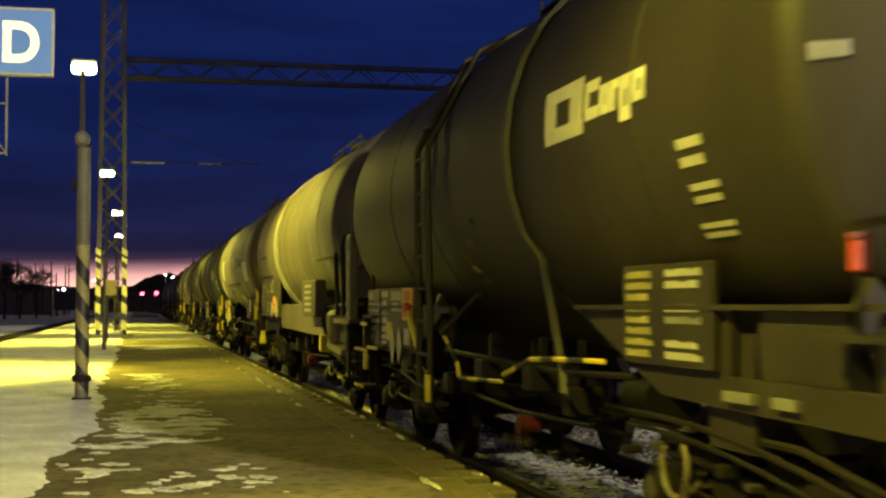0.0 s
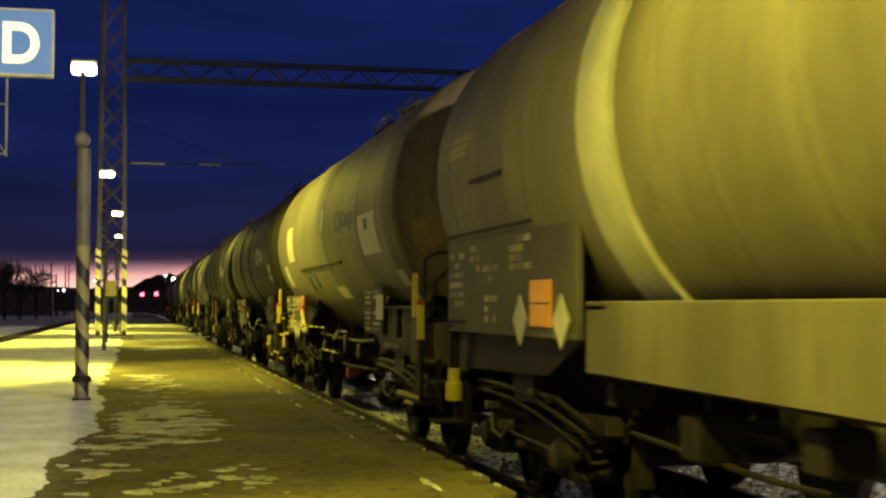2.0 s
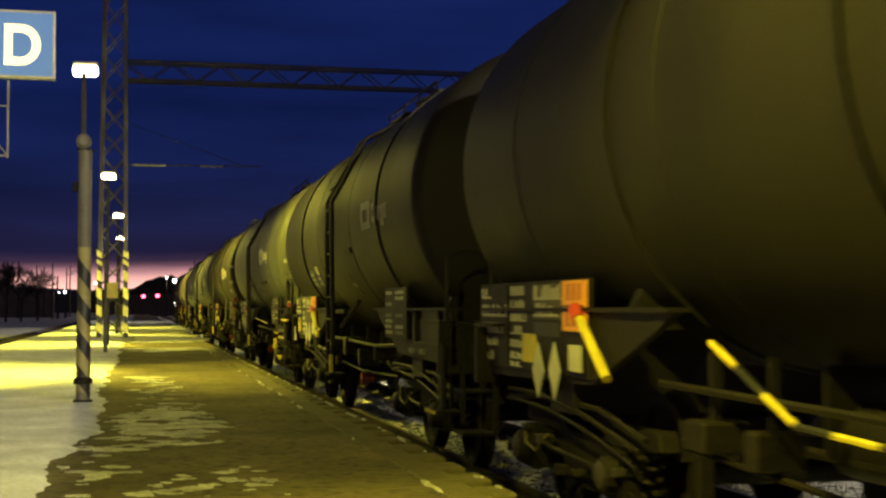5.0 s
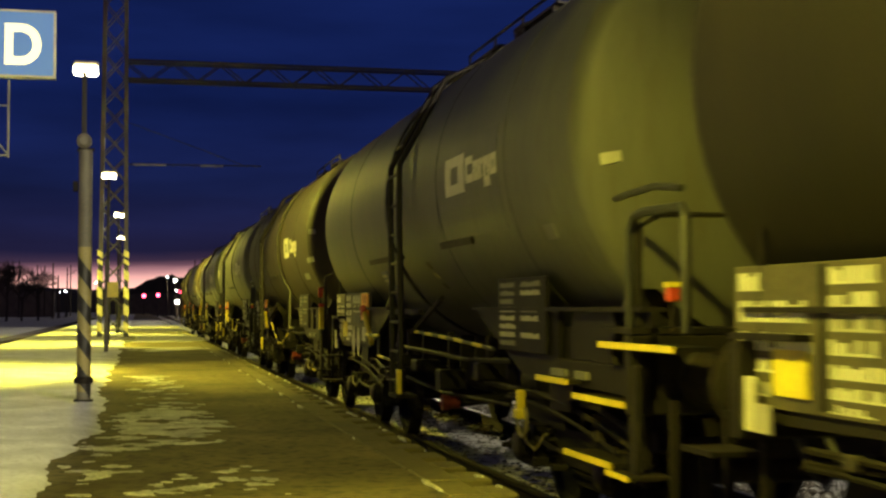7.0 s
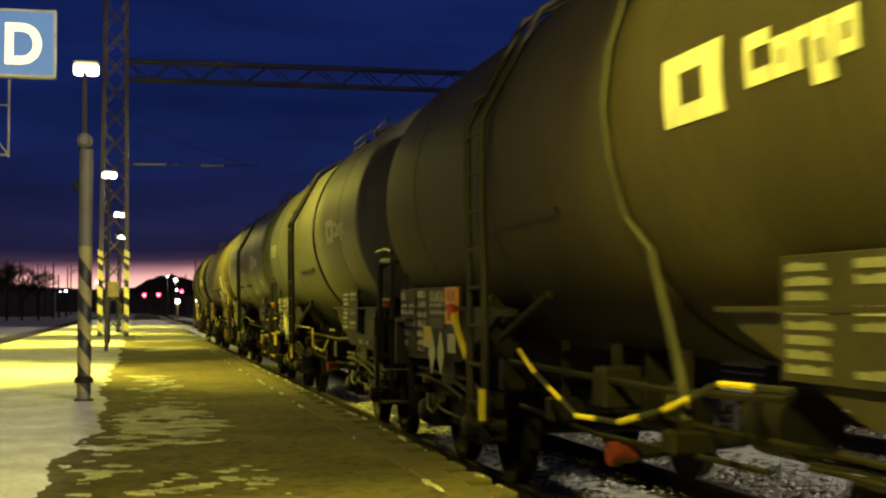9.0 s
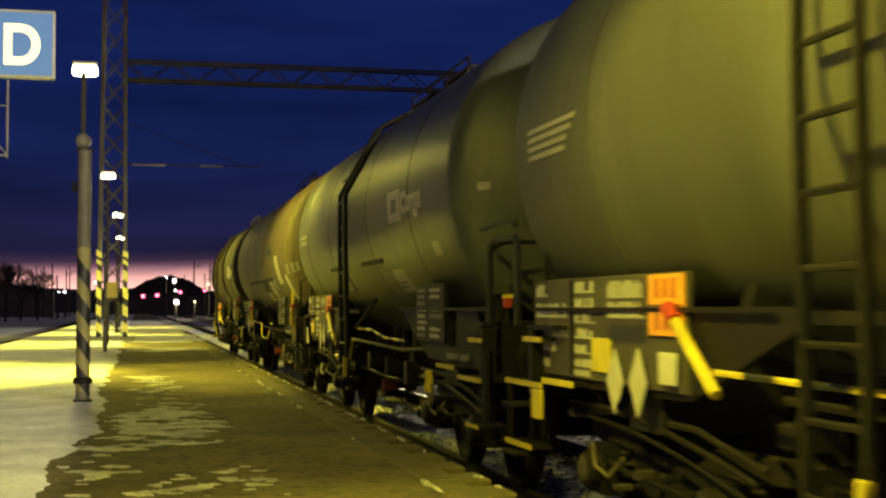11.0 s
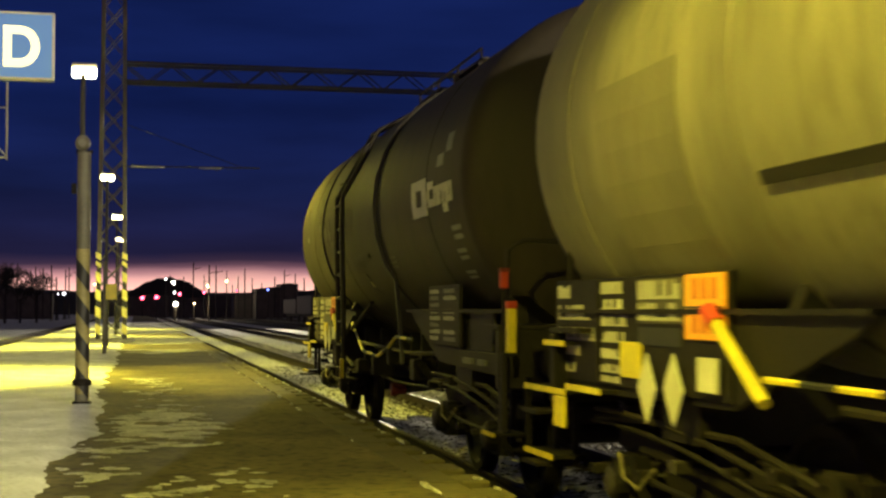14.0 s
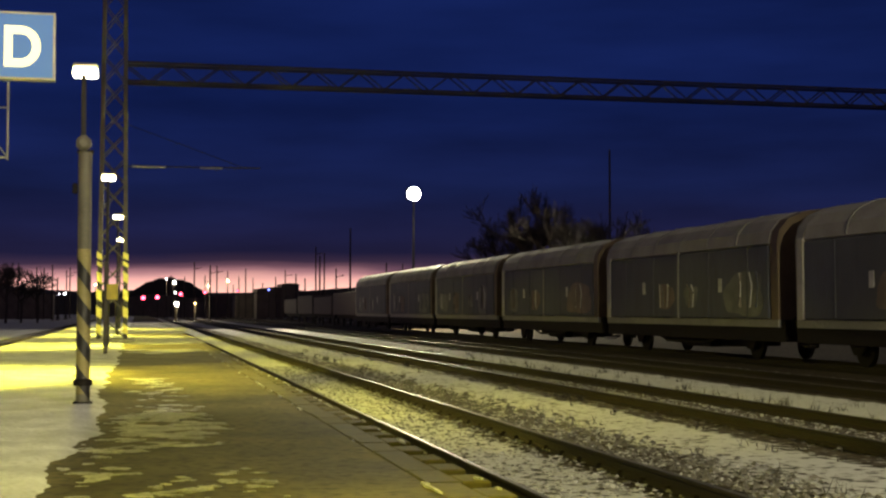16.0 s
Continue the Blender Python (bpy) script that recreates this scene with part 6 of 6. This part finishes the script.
def siding():
    first = covered_wagon()
    x = 18.35
    ys = [27.0 + 15.2 * k for k in range(6)]
    first.matrix_basis = pose(x, ys[0], 0)
    cars = [first] + [copy_thing(first, pose(x, y, 0)) for y in ys[1:]]
    rnd = random.Random(4)
    for n, c in enumerate(cars):
        spots = [(-4.6, 1.3, 0.75, 0), (-1.6, 0.5, 0.3, 0), (1.6, 0.9, 0.5, 1), (4.6, 1.1, 0.6, 0)]
        for k, (cy, ry, rz, tint) in enumerate(spots):
            if rnd.random() < 0.2:
                continue
            cy, ry, rz = cy + rnd.uniform(-0.6, 0.6), ry * rnd.uniform(0.7, 1.2), rz * rnd.uniform(0.75, 1.15)
            ph, m = rnd.uniform(0, 6), 28
            pts = []
            for i in range(m):
                a = 2 * math.pi * i / m
                q = 1 + 0.10 * math.sin(3 * a + ph) + 0.05 * math.sin(6 * a)
                pts.append((max(-6.4, min(6.4, cy + ry * q * math.cos(a) / max(0.75, abs(math.cos(a)) ** 0.5))), max(1.24, 1.85 + rz * q * math.sin(a))))
            part("graffiti_patch", prism(B(), pts, "x", -1.408 - 0.003 * k, -1.404), GRAFFITI_A if tint or n == 2 and k == 0 else GRAFFITI_B, c, "faded graffiti on the wall")
            for i in range(rnd.randint(2, 4)):
                yy = cy + rnd.uniform(-0.8, 0.8) * ry
                part("graffiti_stroke", tube(B(), [(-1.42, yy, 1.5), (-1.42, yy + rnd.uniform(-0.15, 0.15), 1.85 + rz * 0.4), (-1.42, yy + rnd.uniform(-0.1, 0.3), 1.9 + rz * 0.9)], 0.022, 5), rnd.choice((MARK, GRAFFITI_A, CAR_SIDE)), c, "thin graffiti stroke")
    # lower dark wagons farther along
    for k in range(4):
        th = thing("flat_wagon", "low dark loaded freight wagon in the distance", "freight wagon", "parked freight wagons", at=(x, 117 + 14 * k, 0))
        part("body", box(B(), -1.35, 1.35, -6.4, 6.4, 1.0, 2.9 - 0.25 * (k % 2)), HULL, th, bevel=0.05)
        part("underframe", box(B(), -1.0, 1.0, -6.6, 6.6, 0.7, 1.0), STEEL, th)
        for y in (-4, 4):
            for s in (-0.75, 0.75):
                part("wheel", lathe(B(), [(-0.06, 0.0), (-0.06, 0.46), (0.06, 0.46), (0.06, 0.0)], "x", 16, (s, y, 0.46)), STEEL, th)


# ---------------------------------------------------------------- distance
def mast(px, depth, height, r=0.12, name="catenary_mast", label="thin dark mast against the evening sky", arm=0.0):
    x, y = px * 0.977 * depth / F, (depth - px * 0.977 * depth / F * 0.2138) / 0.977
    th = thing(name, label, "mast", "masts in the distance", at=(x, y, -0.17))
    part("shaft", lathe(B(), [(0, r), (height, r * 0.6)], "z", 8), BARK, th)
    part("footing", box(B(), -0.3, 0.3, -0.3, 0.3, -0.02, 0.15), CONCRETE, th)
    if arm:
        part("arm", tube(B(), [(0, 0, height - 1.2), (arm, 0, height - 0.9)], 0.06, 6), BARK, th)
    return th


def light_mast(px, depth, height, glow, r=0.35, label="", name="signal_mast", lens=None):
    th = mast(px, depth, height + 0.3, 0.09, name, label)
    part("lamp_box", box(B(), -r * 1.3, r * 1.3, 0.02, 0.25, height - r * 1.5, height + r * 1.5), BLACK, th, bevel=0.03)
    part("lens", lathe(B(), [(-0.12, 0.0), (-0.1, r * 0.7), (0.0, r), (0.02, r)], "y", 16, (0, 0, height)), glow, th, "glowing lens", smooth=True)
    if glow is WARM_GLOW or r > 0.28 and glow is WHITE_GLOW:
        ld = bpy.data.lights.new("yard_lamp", "POINT")
        ld.shadow_soft_size, ld.energy, ld.color = 0.2, 420.0, (1.0, 0.84, 0.52)
        new("yard_lamp_light", ld).location = th.location + Vector((0, -0.5, height))
    return th


def distance():
    # yard floodlight mast behind the sidings
    d = 120.0
    px = 731 - 242
    x, y = px * 0.977 * d / F, (d - px * 0.977 * d / F * 0.2138) / 0.977
    th = thing("yard_light", "tall yard mast with a glaring floodlight", "street lamp", at=(x, y, -0.17))
    part("shaft", lathe(B(), [(0, 0.13), (11.6, 0.07)], "z", 10), MAST_DARK, th)
    part("floodlight", box(B(), -0.62, 0.62, -0.1, 0.3, 11.05, 12.1), MAST_PAINT, th, bevel=0.04)
    part("lamp_glass", lathe(B(), [(-0.14, 0.0), (-0.14, 0.5), (-0.105, 0.56)], "y", 20, (0, 0, 11.58)), YARD_GLOW, th, "glaring lamp glass")
    ld = bpy.data.lights.new("yard_floodlight", "AREA")
    ld.shape, ld.size, ld.energy, ld.color = "DISK", 0.7, 15000.0, (1.0, 0.88, 0.58)
    lo = new("yard_floodlight", ld)
    lo.matrix_basis = look((x, y - 0.3, 11.4), (8, 30, 0))
    # the yard's other floodlight mast, behind the camera
    th2 = copy_thing(th, pose(11.1, -22.0, -0.17, 0, 0, 180))
    ld = bpy.data.lights.new("yard_floodlight", "SPOT")
    ld.shadow_soft_size, ld.energy, ld.color, ld.spot_size, ld.spot_blend = 0.35, YARD_W, (1.0, 0.88, 0.58), radians(66), 0.3
    lo = new("yard_floodlight", ld)
    lo.matrix_basis = look((11.1, -21.4, 11.4), (9.6, -5.0, 0))
    # signals: bearing, distance, height, glow, radius
    for px, d, h, g, r in ((11, 210, 3.4, RED_GLOW, 0.26), (36, 210, 3.5, RED_GLOW, 0.26), (77, 230, 4.2, RED_GLOW, 0.24), (120, 240, 4.6, RED_GLOW, 0.2), (178, 260, 5.2, RED_GLOW, 0.16),
                          (70, 190, 2.4, WHITE_GLOW, 0.26), (66, 240, 6.3, WHITE_GLOW, 0.26), (52, 240, 6.9, WHITE_GLOW, 0.14), (68, 200, 4.1, WHITE_GLOW, 0.14), (233, 250, 5.2, BLUE_GLOW, 0.18),
                          (127, 260, 6.0, WARM_GLOW, 0.22), (160, 260, 6.9, WARM_GLOW, 0.22), (103, 200, 2.5, WARM_GLOW, 0.12), (-128, 230, 4.3, WHITE_GLOW, 0.2), (-138, 230, 4.2, WHITE_GLOW, 0.1), (-74, 260, 6.3, WARM_GLOW, 0.2)):
        kind = {RED_GLOW: "red", WHITE_GLOW: "white", BLUE_GLOW: "blue", WARM_GLOW: "warm"}[g]
        light_mast(px, d, h, g, r * 1.1, "distant %s light on a dark mast" % kind)
    rnd = random.Random(11)
    for px, d, h in ((101, 230, 9.5), (129, 200, 8.0), (120, 260, 8.0), (160, 280, 9.5), (180, 260, 7.8), (205, 240, 5.6), (245, 250, 7.5), (281, 240, 7.8), (316, 220, 11.5), (323, 180, 8.5),
                     (377, 170, 11.5), (-165, 230, 8.5), (-150, 200, 8.0), (-125, 240, 8.5), (-119, 260, 9.5), (-210, 220, 9), (-220, 260, 9.5), (441, 190, 8.0), (470, 200, 8.2), (205, 300, 8.5), (-178, 240, 9.0), (-141, 210, 6.5), (-95, 260, 8.0), (60, 280, 8.5), (84, 250, 7.5), (141, 240, 9.2), (170, 300, 7.0), (192, 250, 9.0), (222, 260, 6.6), (262, 250, 8.8), (297, 230, 6.8), (331, 220, 10.5), (352, 200, 7.5)):
        mast(px, d, h, 0.15, arm=rnd.choice((0, 0, 0, 1.2)))
    # slender pole behind the parked wagons
    mast(837, 76, 10.3, 0.09, "lamp_pole", "slender grey pole behind the parked wagons")
    # distant buildings with flat and pitched roofs
    for px, d, w, h in ((215, 270, 9, 4.5), (246, 255, 7, 5.4), (271, 255, 3.2, 6.3), (150, 300, 14, 4.0), (30, 290, 22, 3.6), (-225, 240, 14, 4.4)):
        x, y = px * 0.977 * d / F, (d - px * 0.977 * d / F * 0.2138) / 0.977
        th = thing("railway_shed", "dark railway building in the distance", "building", "distant buildings", at=(x, y, -0.17))
        part("wall", box(B(), -w / 2, w / 2, 0, 8, 0, h), HULL, th)
        part("roof", prism(B(), [(-w / 2 - 0.3, h), (0, h + w * 0.06), (w / 2 + 0.3, h)], "y", -0.3, 8.3), HULL, th)
    # low wooded hills
    for n, (px, d, w, h) in enumerate(((55, 600, 24, 15.6), (20, 720, 90, 12.0), (-300, 600, 33, 17.0), (330, 420, 45, 7.6), (430, 380, 50, 8.0), (200, 900, 260, 13.0), (-600, 500, 160, 13), (800, 500, 160, 12), (1200, 500, 200, 13), (-40, 1000, 200, 13))):
        x, y = px * 0.977 * d / F, (d - px * 0.977 * d / F * 0.2138) / 0.977
        bm = B()
        m = 60
        front = []
        for k in range(m + 1):
            u = -1 + 2 * k / m
            z = h * (math.cos(u * math.pi / 2) ** 0.8) * (1 + 0.05 * noise.noise((u * 9, n, 0))) + 0.8 * noise.noise((u * 30, n, 2))
            front.append((u * w, max(0.0, z)))
        rows = []
        for q, f in ((-w * 0.25, 0.0), (-w * 0.1, 0.75), (0, 1.0), (w * 0.3, 0.0)):
            rows.append([bm.verts.new((a, q, b * f - 0.3)) for a, b in front])
        for a, b in zip(rows, rows[1:]):
            for k in range(m):
                bm.faces.new((a[k], a[k + 1], b[k + 1], b[k]))
        ob = part("wooded_hill", bm, HILL, smooth=True)
        ob.location = (x, y, 0)
        tagged(ob, "low dark wooded hill on the horizon", "hill", kind="structure")


def bare_tree(name, x, y, height, seed, label):
    rnd = random.Random(seed)
    th = thing(name, label, "tree", "bare trees behind the sidings", at=(x, y, -0.17))
    bm = B()
    tube(bm, [(0, 0, 0), (0.1, 0, height * 0.25), (0.0, 0.1, height * 0.45)], height * 0.022, 7)
    part("trunk", bm, BARK, th)
    bm = B()
    def grow(p, d, length, r, depth):
        q = p + d * length
        mid = p.lerp(q, 0.5) + Vector((rnd.uniform(-1, 1), rnd.uniform(-1, 1), rnd.uniform(-0.5, 1))) * length * 0.08
        tube(bm, [p, mid, q], r, 4 if depth > 1 else 3)
        if depth == 0:
            return
        for _ in range(4 if depth > 2 else 4):
            nd = (d + Vector((rnd.uniform(-1, 1), rnd.uniform(-1, 1), rnd.uniform(-0.35, 0.8))) * 0.75).normalized()
            grow(p.lerp(q, rnd.uniform(0.55, 1.0)), nd, length * rnd.uniform(0.55, 0.8), r * 0.6, depth - 1)
    for k in range(5):
        a = k * 1.256 + rnd.uniform(-0.3, 0.3)
        grow(Vector((0, 0.05, height * rnd.uniform(0.28, 0.45))), Vector((math.cos(a) * 0.6, math.sin(a) * 0.6, 0.8)).normalized(), height * 0.24, height * 0.011, 4)
    part("crown", bm, BARK, th, "bare twiggy crown")


def trees():
    for px, d, h, s in ((650, 130, 11.5, 1), (700, 125, 12.5, 2), (750, 120, 11.0, 3), (800, 110, 9.5, 4), (838, 105, 9.2, 5), (-232, 165, 7.6, 6), (-205, 170, 6.6, 7), (-176, 175, 7.2, 8), (-252, 160, 8.0, 9)):
        x, y = px * 0.977 * d / F, (d - px * 0.977 * d / F * 0.2138) / 0.977
        bare_tree("bare_tree", x, y, h, s, "leafless tree with a dense twiggy crown")


# ---------------------------------------------------------------- build
ground()
tracks()
platform()
platform_snow()
ballast()
dry_weeds()
striped_post()
platform_lamps()
gantry()
sector_sign()
small_pole()
train()
siding()
distance()
trees()


def motions():
    """The train rolls past towards and beyond the camera at a steady pace; its wheels turn."""
    for w in TRAIN:
        y0 = w.start + OFF - w.L / 2
        walk(w.th, [(float(t), pose(TRACK_X, y0 - SPEED * t, 0)) for t in range(0, 17, 2)])
        for ws in w.wheels:
            p = ws.location.copy()
            walk(ws, [(k / 15, pose(p.x, p.y, p.z) @ Matrix.Rotation(SPEED * k / 15 / WHEEL_R, 4, "X")) for k in range(241)])


motions()
